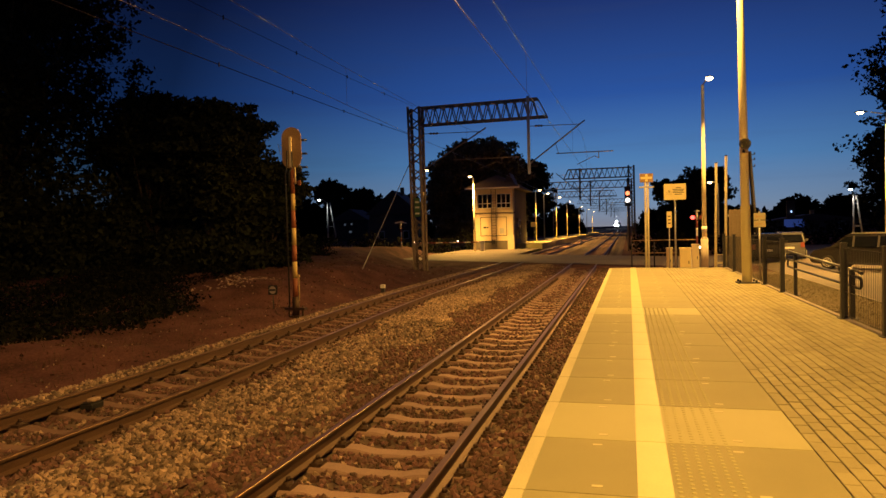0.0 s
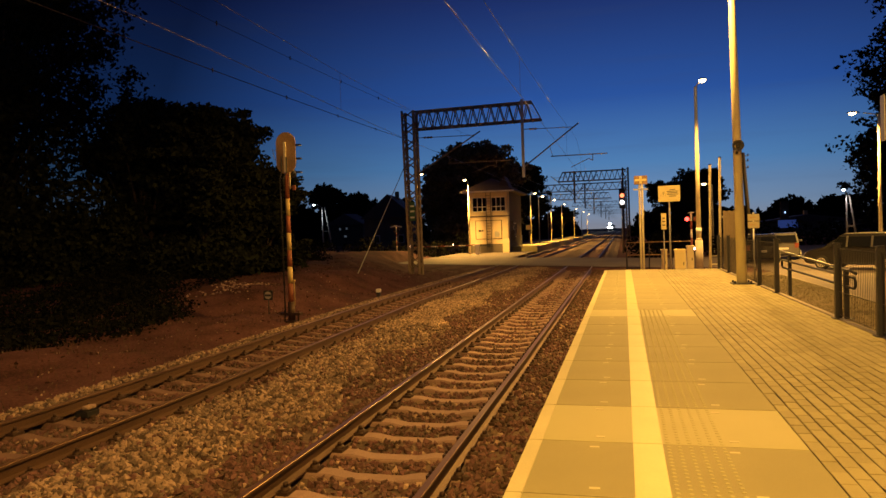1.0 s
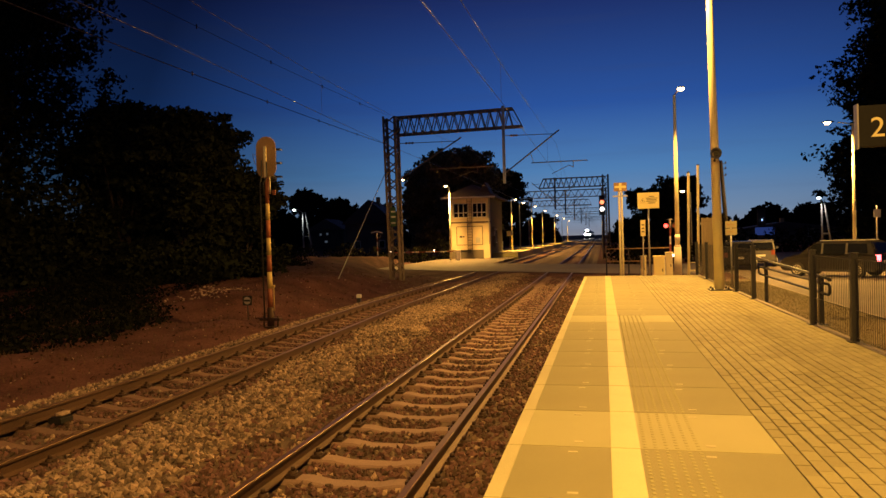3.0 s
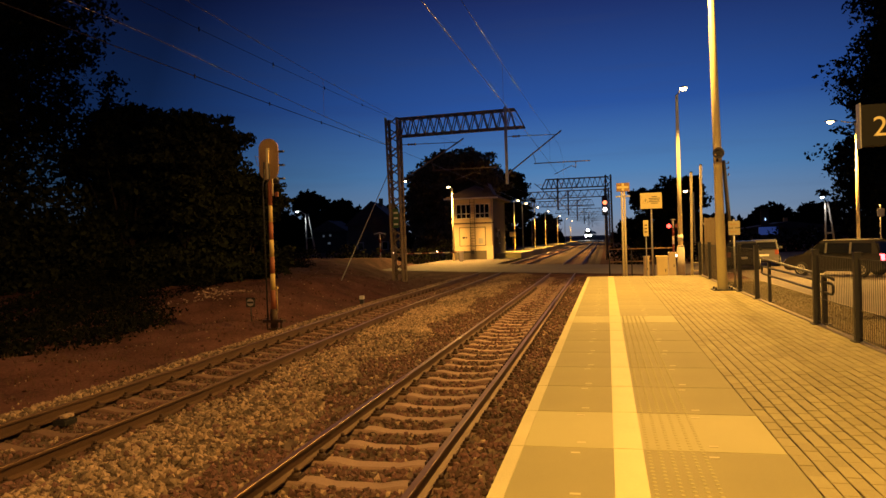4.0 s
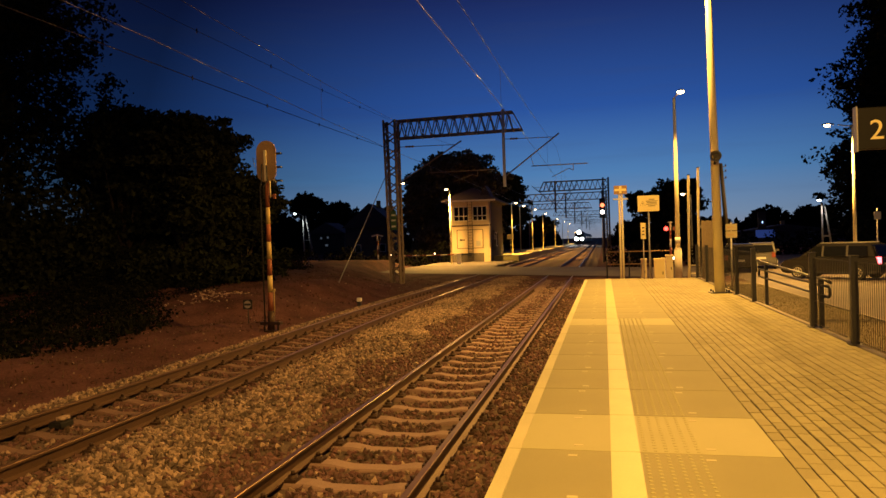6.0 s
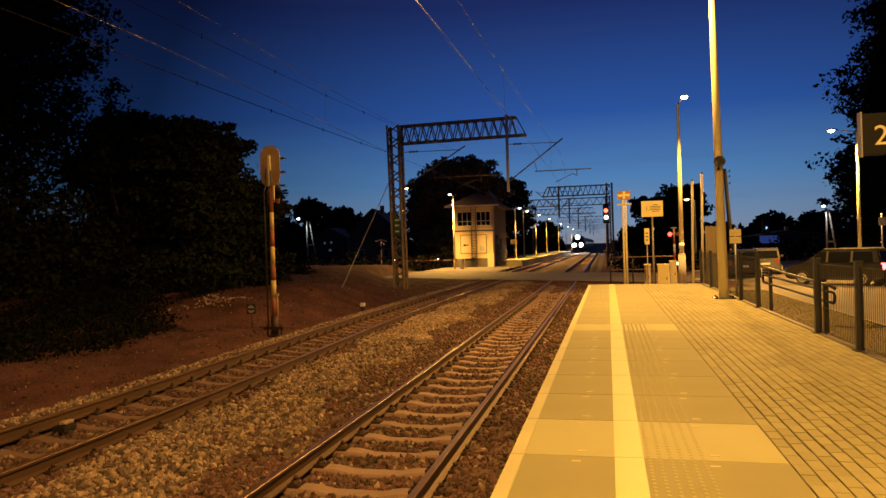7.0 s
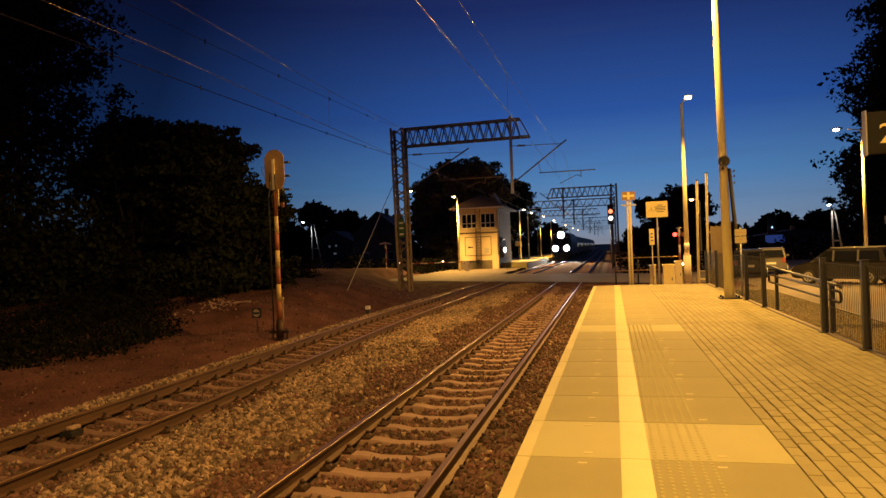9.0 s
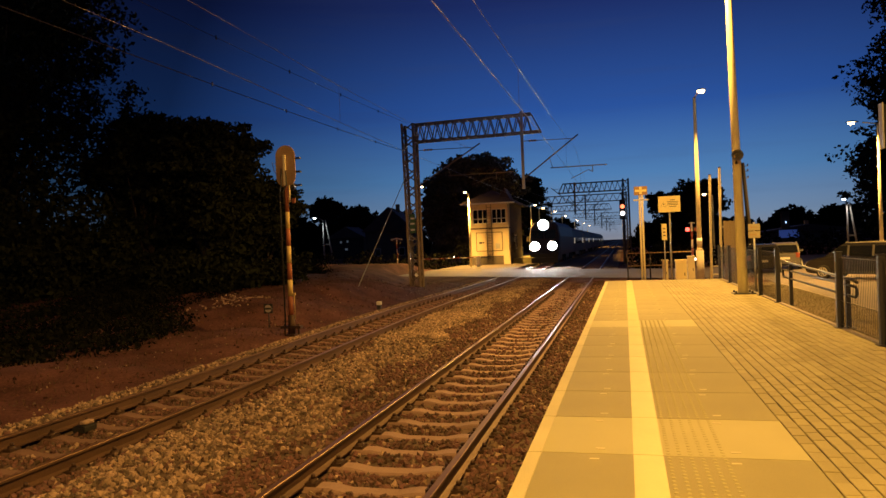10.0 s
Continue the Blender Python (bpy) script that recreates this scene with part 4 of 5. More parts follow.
# loudspeaker on the lamp post
hs = thing("horn_loudspeaker", 2.69, 18.40, 4.06, "grey round horn loudspeaker on the lamp post", "loudspeaker", turn=0)
bm = B()
for r0, r1, y0, y1 in ((0.135, 0.075, -0.22, -0.10), (0.075, 0.05, -0.10, 0.0)):
    rod(bm, (0, y0, 0), (0, y1, 0), r0, r1, 18, False)
part("horn", bm, M_GALV, hs)
bm = B()
rod(bm, (0, -0.18, 0), (0, -0.08, 0), 0.06, 0.02, 12)
part("throat", bm, M_BLACK, hs)
bm = B()
bar(bm, (0, -0.02, -0.16), (0, 0.06, -0.16), 0.05)
bar(bm, (0, 0.0, -0.16), (0, 0.0, 0.08), 0.03)
part("bracket", bm, M_DARK, hs)


# ---- signs ----
def words(text, size, m, mat, parent, name="lettering", align="CENTER"):
    cu = bpy.data.curves.new(name, "FONT")
    cu.body, cu.size, cu.extrude, cu.align_x, cu.align_y = text, size, 0.002, align, "CENTER"
    tmp = bpy.data.objects.new("tmp", cu)
    scene.collection.objects.link(tmp)
    bpy.context.view_layer.update()
    me = bpy.data.meshes.new_from_object(tmp)
    bpy.data.objects.remove(tmp)
    me.materials.clear()
    me.materials.append(mat)
    me.transform(m)
    return part(name, me, None, parent)


M_SIGNDARK = material("dark_sign_board", (0.016, 0.017, 0.019), 0.55, vary=0.1, shine=0.2)
M_DIGIT = material("pale_yellow_film", (0.88, 0.80, 0.42), 0.5, vary=0.05)
M_DULL = material("dull_sign_back", (0.36, 0.32, 0.20), 0.6, 0.1, vary=0.25, scale=8)
ps = thing("platform_sign", 0, 9.5, 0, "dark platform sign board with a yellow number two", "sign")
bm = B()
box(bm, 2.985, 3.66, -0.05, 0.05, 3.13, 3.62)
part("board", bm, M_SIGNDARK, ps, bevel=0.008)
bm = B()
box(bm, 2.975, 2.992, -0.06, 0.06, 3.11, 3.64)
part("frame_edge", bm, M_GALV, ps)
words("2", 0.33, pose(3.195, -0.053, 3.345, 90, 0, 0), M_DIGIT, ps)
bm = B()
rod(bm, (3.5, 0.06, 0.02), (3.5, 0.06, 3.7), 0.045, n=12)
part("post", bm, M_DARK, ps)

# yellow warning board with a triangle and unreadable lines
wb = thing("warning_board", 1.82, 30, 0, "yellow warning board with a triangle on a post", "sign")
bm = B()
box(bm, -0.42, 0.42, -0.015, 0.015, 3.20, 3.84)
part("board", bm, M_YELLOW, wb, bevel=0.006)
bm = B()
rod(bm, (0.0, 0.04, -0.1), (0.0, 0.04, 3.6), 0.035, n=10)
part("post", bm, M_GALV, wb)
bm = B()
tri = [Vector((-0.33, -0.018, 3.43)), Vector((-0.11, -0.018, 3.43)), Vector((-0.22, -0.018, 3.62))]
for a, b in zip(tri, tri[1:] + tri[:1]):
    bar(bm, a, b, 0.022, 0.004)
bar(bm, (-0.22, -0.018, 3.48), (-0.22, -0.018, 3.56), 0.02, 0.004)
part("triangle", bm, M_BLACK, wb)
for z, w in ((3.68, 0.10), (3.61, 0.22), (3.55, 0.19), (3.49, 0.21), (3.42, 0.14)):
    bm = B()
    box(bm, 0.13 - w, 0.13 + w, -0.019, -0.0152, z - 0.012, z + 0.012)
    part("text_bar", bm, M_BLACK, wb)

vb = thing("notice_board", 1.62, 30.6, 0, "narrow upright yellow notice plate on a thin post", "sign")
bm = B()
box(bm, -0.10, 0.10, -0.012, 0.012, 2.09, 2.75)
part("board", bm, M_YELLOW, vb, bevel=0.004)
bm = B()
rod(bm, (0, 0.03, -0.1), (0, 0.03, 2.6), 0.025, n=8)
part("post", bm, M_GALV, vb)
for k in range(3):
    bm = B()
    box(bm, -0.05, 0.05, -0.016, -0.0122, 2.25 + 0.14 * k, 2.29 + 0.14 * k)
    part("text_bar", bm, M_BLACK, vb)

cs = thing("railway_sign", 0.71, 29, 0, "yellow board with a pale cross on twin posts", "sign")
bm = B()
box(bm, -0.25, 0.25, -0.015, 0.015, 3.88, 4.22)
part("board", bm, M_RUSTY, cs, bevel=0.004)
for a in (((-0.22, 4.05), (0.22, 4.05)), ((0.0, 3.91), (0.0, 4.0)), ((0.0, 4.1), (0.0, 4.2))):
    bm = B()
    bar(bm, (a[0][0], -0.018, a[0][1]), (a[1][0], -0.018, a[1][1]), 0.006 if a[0][1] == a[1][1] else 0.10, 0.09 if a[0][1] == a[1][1] else 0.006)
    part("stripe", bm, M_YELLOW, cs)
for x in (-0.05, 0.05):
    bm = B()
    rod(bm, (x, 0.05, -0.2), (x, 0.05, 3.98), 0.042, n=8)
    part("post", bm, M_POLE, cs)
bm = B()
box(bm, -0.28, 0.28, 0.0, 0.06, 3.66, 3.72)
part("crossbar", bm, M_GALV, cs)

ds = thing("direction_sign", 3.95, 24, 0, "two small yellow plates on a thin post", "sign")
for z in (2.4, 2.17):
    bm = B()
    box(bm, -0.17, 0.17, -0.01, 0.01, z - 0.105, z + 0.105)
    p = part("plate", bm, M_DULL, ds, bevel=0.003)
    bm = B()
    box(bm, -0.10, 0.08, -0.014, -0.0102, z - 0.012, z + 0.012)
    box(bm, -0.12, -0.08, -0.014, -0.0102, z - 0.03, z + 0.03)
    part("arrow_bar", bm, M_RUSTY, p)
bm = B()
rod(bm, (0, 0.03, 0.0), (0, 0.03, 2.56), 0.03, n=8)
part("post", bm, M_GALV, ds)

for x, z in ((3.42, 4.66), (3.80, 4.94)):
    po = thing("steel_post", x, 31, 0, "slim pale steel post past the platform end", "post", "slim posts")
    bm = B()
    rod(bm, (0, 0, -0.1), (0.07, 0, z), 0.055, 0.05, 10)
    part("shaft", bm, M_POLE, po)
    bm = B()
    rod(bm, (0.07, 0, z), (0.07, 0, z + 0.03), 0.06, n=10)
    part("cap", bm, M_DARK, po)
for z, w in ((0.61, 0.05), (0.945, 0.03)):
    bm = B()
    bar(bm, (3.42, 31, z), (3.80, 31, z), w)
    single("brace_bar", bm, M_POLE, "low steel bar joining two slim posts", "brace", "brace bars")

shed = thing("board_screen", 3.64, 27, 0, "weathered upright timber board screen", "screen")
for k in range(5):
    bm = B()
    box(bm, -0.20 + 0.085 * k, -0.12 + 0.085 * k, -0.012, 0.012, 0.0, 2.7 - 0.02 * (k % 2))
    part("board", bm, M_TIMBER, shed)
bm = B()
box(bm, -0.24, 0.26, 0.013, 0.05, 2.45, 2.52)
part("rail", bm, M_GALV, shed)


# ---- level crossing ----
def cabinet(x, y, w, d, h, label, mat, name="relay_cabinet", cat="cabinet"):
    c = thing(name, x, y, 0, label, cat)
    bm = B()
    box(bm, -w / 2, w / 2, -d / 2, d / 2, 0, h)
    part("body", bm, mat, c, bevel=0.012)
    bm = B()
    box(bm, -w / 2 - 0.03, w / 2 + 0.03, -d / 2 - 0.03, d / 2 + 0.03, h - 0.001, h + 0.06)
    part("lid", bm, mat, c, bevel=0.012)
    bm = B()
    box(bm, -w / 2 + 0.04, w / 2 - 0.04, -d / 2 - 0.012, -d / 2 - 0.001, 0.1, h - 0.08)
    part("door", bm, mat, c)
    bm = B()
    box(bm, w / 2 - 0.10, w / 2 - 0.07, -d / 2 - 0.03, -d / 2 - 0.012, h * 0.5, h * 0.6)
    part("handle", bm, M_DARK, c)


# A pale box: the yellow of the lamplight is put into its paint.
cabinet(2.25, 31, 0.42, 0.4, 1.2, "yellow-lit pale metal cabinet with a lid", M_YELLOW, "grit_box", "box")
cabinet(1.73, 33, 0.24, 0.3, 1.15, "small pale metal cabinet", M_POLE)
cabinet(2.95, 34.5, 0.3, 0.3, 1.25, "small pale metal cabinet", M_POLE)


def barrier(x, y, length, turn, label, up=0.0):
    br = thing("level_crossing_barrier", x, y, 0, label, "barrier", "crossing barriers", turn=turn)
    bm = B()
    box(bm, -0.2, 0.2, -0.25, 0.25, 0, 1.05)
    part("drive_box", bm, M_WHITE, br, "pale barrier drive box", 0.015)
    bm = B()
    box(bm, -1.1, -0.2, -0.32, -0.27, 0.85, 1.0)
    box(bm, -1.3, -0.9, -0.36, -0.24, 0.72, 1.1)
    part("counterweight", bm, M_DARK, br)
    n = max(6, int(length / 0.7))
    for k in range(n):
        bm = B()
        a, b = -0.2 + length * k / n, -0.2 + length * (k + 1) / n
        box(bm, a, b, -0.33, -0.27, 0.90 + up * a, 1.0 + up * a)
        part("boom_section", bm, M_RED if k % 2 else M_WHITE, br)
    for f in (0.35, 0.98):
        bm = B()
        bmesh.ops.create_icosphere(bm, subdivisions=1, radius=0.07, matrix=Matrix.Translation((length * f, -0.3, 1.07 + up * length * f)))
        part("boom_lamp", bm, G_BOOM, br, "small glowing boom lamp")


G_BOOM = glow("boom_lamp_glow", (1.0, 0.62, 0.40), 9.0)
barrier(-14.2, 70.0, 7.2, 183, "lowered red and white crossing barrier beside the tower")
barrier(2.65, 36.6, 1.0, 60, "red and white crossing barrier past the platform", 0.0)


def far_boards(s, h):
    bm = B()
    bar(bm, (-0.55, -0.05, h + 0.0), (0.0, -0.05, h + 0.12), 0.03, 0.10)
    bar(bm, (0.0, -0.05, h + 0.12), (0.55, -0.05, h - 0.02), 0.03, 0.10)
    part("cross_boards", bm, M_WHITE, s, "white crossed warning boards")


def crossing_signal(x, y, h, lit, label):
    s = thing("crossing_signal", x, y, 0, label, "crossing signal", "crossing signals")
    n = 7
    for k in range(n):
        bm = B()
        rod(bm, (0, 0, h * k / n), (0, 0, h * (k + 1) / n), 0.05, n=10)
        part("post_section", bm, M_RED if k % 2 else M_WHITE, s)
    if lit:
        bm = B()
        rod(bm, (0, 0, h), (0, 0, h + 0.05), 0.18, 0.05, 12)
        part("cap", bm, M_WHITE, s)
    else:
        far_boards(s, h)
    for d in (-0.2, 0.2):
        bm = B()
        rod(bm, (d, -0.06, h - 0.3), (d, 0.04, h - 0.3), 0.13, n=14)
        part("lamp_housing", bm, M_BLACK, s)
    if lit:
        for d in (-0.2, 0.2):
            bm = B()
            rod(bm, (d, -0.075, h - 0.3), (d, -0.061, h - 0.3), 0.10, n=14)
            part("red_lamp", bm, G_RED if d < 0 else M_RED, s)


crossing_signal(3.28, 37.4, 2.85, True, "red and white crossing signal with a lit red lamp")
crossing_signal(-20.1, 62.0, 2.95, False, "red and white crossing signal post seen edge on")

# pedestrian barrier past the platform end
pb = thing("pedestrian_barrier", 0, 39.2, 0, "pale tubular pedestrian barrier beside the crossing", "barrier")
for x in (0.15, 1.3, 2.4):
    bm = B()
    rod(bm, (x, 0, 0), (x, 0, 1.5), 0.035, n=8)
    part("post", bm, M_DARK, pb)
for z in (0.75, 1.42):
    bm = B()
    rod(bm, (0.15, 0, z), (3.4, 0, z), 0.03, n=8)
    part("rail", bm, M_RUSTY, pb)

# signal facing the train with two lamps lit
rs = thing("railway_signal", -0.05, 74, 0, "railway signal showing orange over white lights", "railway signal", "railway signals")
bm = B()
rod(bm, (0, 0, -0.3), (0, 0, 6.0), 0.08, n=10)
part("post", bm, M_GALV, rs)
bm = B()
box(bm, -0.3, 0.3, -0.2, -0.08, 4.2, 6.2)
part("signal_head", bm, M_BLACK, rs, bevel=0.05)
for z, g in ((5.49, G_ORANGE), (4.80, G_SIGWHITE)):
    bm = B()
    rod(bm, (0, -0.34, z), (0, -0.2, z), 0.21, 0.19, 16)
    part("signal_lamp", bm, g, rs)
    bm = B()
    rod(bm, (0, -0.42, z + 0.26), (0, -0.2, z + 0.28), 0.03, n=6)
    part("hood", bm, M_BLACK, rs)

# ---- trackside, far side of the second track ----
sg = thing("railway_signal", -9.60, 19.46, -0.3, "rusty rounded signal board seen from behind on a striped post", "railway signal", "railway signals")
bm = B()
out = []
for k in range(17):
    a = math.pi * k / 16
    out.append((0.31 * math.cos(a), 5.33 + 0.31 * math.sin(a)))
for k in range(17):
    a = math.pi + math.pi * k / 16
    out.append((0.31 * math.cos(a), 4.72 + 0.31 * math.sin(a)))
prism(bm, out, -0.02, 0.02)
part("back_board", bm, M_RUSTY, sg, "rust-brown oval back board", 0.004)
bm = B()
box(bm, -0.05, 0.02, -0.07, -0.021, 4.45, 5.35)
part("spine", bm, M_POLE, sg)
bm = B()
bent(bm, [(-0.12, -0.06, 4.95), (-0.12, -0.08, 4.5), (-0.17, -0.1, 4.25), (-0.15, -0.1, 0.3)], 0.022, 8)
part("cable_pipe", bm, M_DARK, sg)
bm = B()
bent(bm, [(0.03, -0.06, 4.9), (0.05, -0.08, 4.45), (-0.05, -0.12, 4.28), (-0.05, -0.1, 3.9)], 0.02, 8)
part("cable_pipe", bm, M_DARK, sg)
for z in (5.25, 4.85, 4.45):
    bm = B()
    box(bm, 0.28, 0.43, 0.03, 0.16, z - 0.022, z + 0.028)
    rod(bm, (0.10, 0.022, z), (0.10, 0.24, z - 0.02), 0.11, 0.12, 12)
    part("lamp_hood", bm, M_BLACK, sg)
M_RUSTRED = material("faded_red_paint", (0.27, 0.085, 0.04), 0.65, vary=0.35, scale=8)
# Dirty white bands with the sodium lamps' yellow mixed into the colour.
M_LAMPCREAM = material("faded_yellow_paint", (0.54, 0.40, 0.15), 0.6, vary=0.25, scale=8)
bands = [(0.62, 1.17, M_RUSTRED), (1.17, 1.66, M_LAMPCREAM), (1.66, 2.15, M_RUSTRED), (2.15, 2.66, M_LAMPCREAM), (2.66, 3.18, M_RUSTRED), (3.18, 3.67, M_LAMPCREAM), (3.67, 4.45, M_RUSTRED)]
for a, b, m in bands:
    bm = B()
    rod(bm, (0, 0, a), (0, 0, b), 0.082 - 0.006 * a, 0.082 - 0.006 * b, 12)
    part("post_band", bm, m, sg)
bm = B()
rod(bm, (0, 0, 0.0), (0, 0, 0.62), 0.11, 0.10, 12)
box(bm, -0.32, 0.32, -0.1, 0.1, 0.22, 0.30)
for d in (-0.22, 0.22):
    rod(bm, (d, 0, -0.1), (d, 0, 0.36), 0.03, n=6)
box(bm, -0.16, 0.16, -0.16, 0.16, -0.2, 0.06)
part("base", bm, M_CLIP, sg, "dark bolted base")
bm = B()
bar(bm, (0.06, -0.03, 4.0), (0.24, -0.03, 4.02), 0.03)
box(bm, 0.20, 0.28, -0.06, 0.0, 3.92, 4.06)
part("lamp_bracket", bm, M_RUSTRED, sg)
bm = B()
bent(bm, [(-0.30, -0.03, 5.1), (-0.42, -0.03, 5.16), (-0.36, -0.03, 4.9), (-0.31, -0.03, 4.82)], 0.01, 6)
part("step_hoop", bm, M_GALV, sg, "thin pale step hoop")
bm = B()
rod(bm, (0.12, -0.04, 4.45), (0.12, -0.04, 3.95), 0.018, n=6)
part("conduit", bm, M_POLE, sg, "short pale conduit")
bm = B()
box(bm, 0.09, 0.16, -0.05, 0.01, 1.20, 1.27)
rod(bm, (0.13, -0.02, 1.2), (0.13, -0.02, 0.5), 0.012, n=6)
part("cable_clamp", bm, M_LAMPCREAM, sg)

mk = thing("speed_marker", -10.88, 20.45, -0.22, "small dark square marker with a pale bar on a stake", "sign")
bm = B()
box(bm, -0.155, 0.155, -0.01, 0.01, 0.50, 0.80)
part("board", bm, M_BLACK, mk)
bm = B()
rod(bm, (0, -0.016, 0.65), (0, -0.011, 0.65), 0.12, n=16)
part("pale_disc", bm, M_CONC, mk)
bm = B()
box(bm, -0.11, 0.11, -0.021, -0.0162, 0.62, 0.68)
part("dark_bar", bm, M_BLACK, mk)
bm = B()
rod(bm, (0, 0.02, -0.1), (0, 0.02, 0.75), 0.018, n=6)
part("stake", bm, M_DARK, mk)

dm = thing("marker_stone", -9.53, 27.0, -0.34, "short white-topped concrete marker post", "marker post")
bm = B()
box(bm, -0.07, 0.07, -0.07, 0.07, 0, 0.28)
part("shaft", bm, M_DARK, dm)
bm = B()
box(bm, -0.085, 0.085, -0.085, 0.085, 0.28, 0.42)
part("top", bm, M_WHITE, dm, bevel=0.01)

tb = thing("track_box", -7.32, 8.5, -0.2, "dark rail contact box with a pale stone on it", "track device")
bm = B()
box(bm, -0.09, 0.11, -0.13, 0.13, 0, 0.09)
part("body", bm, M_BLACK, tb, bevel=0.015)
bm = B()
bmesh.ops.create_icosphere(bm, subdivisions=1, radius=0.08, matrix=Matrix.Translation((0.02, 0.03, 0.12)) @ Matrix.Diagonal((1, 1.6, 0.5, 1)))
part("stone", bm, M_STONE, tb)

tufts("dry_weeds", 6000, -15.5, -9.4, 9, 45, 0.03, 0.15, M_DRY, "sparse dry weeds on the trackside soil", ground_height, 9, w=0.011)

# dark scrub on the far side
def scrub(name, count, spots, leaf, seed, label):
    rng = np.random.default_rng(seed)
    P = []
    for x, y, rx, ry, h in spots:
        n = int(count * rx * ry * h)
        d = rng.normal(size=(n, 3))
        d /= np.linalg.norm(d, axis=1)[:, None]
        d[:, 2] = abs(d[:, 2])
        rr = rng.random(n) ** 0.35
        q = d * rr[:, None] * np.array((rx, ry, h))
        q += np.array((x, y, ground_height(x, y) - 0.05))
        P.append(q)
    P = np.concatenate(P)
    n = len(P)
    u = rng.normal(size=(n, 3))
    u /= np.linalg.norm(u, axis=1)[:, None]
    w = np.cross(u, rng.normal(size=(n, 3)))
    w /= np.linalg.norm(w, axis=1)[:, None]
    s = leaf * rng.uniform(0.5, 1.3, (n, 1))
    Vv = np.stack([P - u * s, P + w * s * 0.6, P + u * s, P - w * s * 0.6], 1).reshape(-1, 3)
    me = bpy.data.meshes.new(name)
    me.from_pydata(Vv.tolist(), [], np.arange(n * 4).reshape(-1, 4).tolist())
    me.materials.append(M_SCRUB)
    return tagged(new(name, me), label, "bushes", kind="stuff")


rr = random.Random(4)
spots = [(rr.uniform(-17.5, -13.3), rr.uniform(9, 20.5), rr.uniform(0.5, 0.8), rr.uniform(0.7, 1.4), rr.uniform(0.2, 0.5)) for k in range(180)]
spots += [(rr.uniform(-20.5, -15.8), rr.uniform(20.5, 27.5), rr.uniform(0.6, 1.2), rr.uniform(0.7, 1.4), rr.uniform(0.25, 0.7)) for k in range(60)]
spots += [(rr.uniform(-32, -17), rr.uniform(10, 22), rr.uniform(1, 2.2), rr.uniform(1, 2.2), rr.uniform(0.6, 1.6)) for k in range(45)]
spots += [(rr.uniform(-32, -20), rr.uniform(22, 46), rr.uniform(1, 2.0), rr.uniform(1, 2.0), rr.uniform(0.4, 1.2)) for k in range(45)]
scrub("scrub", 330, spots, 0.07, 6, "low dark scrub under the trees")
far_spots = []
for k in range(150):
    x = -260 + 520 * k / 149 + rr.uniform(-2, 2)
    far_spots.append((x, rr.uniform(190, 235), rr.uniform(4, 7), rr.uniform(3, 6), rr.uniform(6.6, 8.2) + (2.5 if 44 < x < 60 else 0) + (6 if x < -60 else 0)))
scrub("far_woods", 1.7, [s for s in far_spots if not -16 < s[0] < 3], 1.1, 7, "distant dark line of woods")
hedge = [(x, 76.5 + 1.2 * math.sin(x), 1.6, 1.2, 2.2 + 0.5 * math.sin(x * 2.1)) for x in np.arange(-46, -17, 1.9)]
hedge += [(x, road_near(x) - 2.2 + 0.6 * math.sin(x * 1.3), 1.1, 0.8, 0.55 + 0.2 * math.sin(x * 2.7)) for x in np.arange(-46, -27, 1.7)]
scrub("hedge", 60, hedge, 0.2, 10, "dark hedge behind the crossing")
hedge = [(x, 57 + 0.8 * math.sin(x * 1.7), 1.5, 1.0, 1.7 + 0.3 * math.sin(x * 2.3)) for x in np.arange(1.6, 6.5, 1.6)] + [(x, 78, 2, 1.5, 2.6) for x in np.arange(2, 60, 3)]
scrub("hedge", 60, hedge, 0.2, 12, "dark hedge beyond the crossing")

# things on the far platform
ib = thing("info_board", -12.2, 95, 0.55, "small yellow information board on a post", "sign")
bm = B()
rod(bm, (0, 0, 0), (0, 0, 2.5), 0.04, n=8)
part("post", bm, M_GALV, ib)
bm = B()
box(bm, -0.42, 0.42, -0.08, -0.041, 1.85, 2.5)
part("board", bm, M_YELLOW, ib)
for k in range(5):
    sr = thing("platform_railing", -12.9, 83.0 + 2.1 * k, 0.55, "pale tubular platform railing bay", "railing", "far platform railing")
    for y in (0, 1.8):
        bm = B()
        rod(bm, (0, y, 0), (0, y, 1.1), 0.03, n=6)
        part("post", bm, M_WHITE, sr)
    for z in (0.6, 1.1):
        bm = B()
        rod(bm, (0, 0, z), (0, 1.8, z), 0.025, n=6)
        part("rail", bm, M_WHITE, sr)


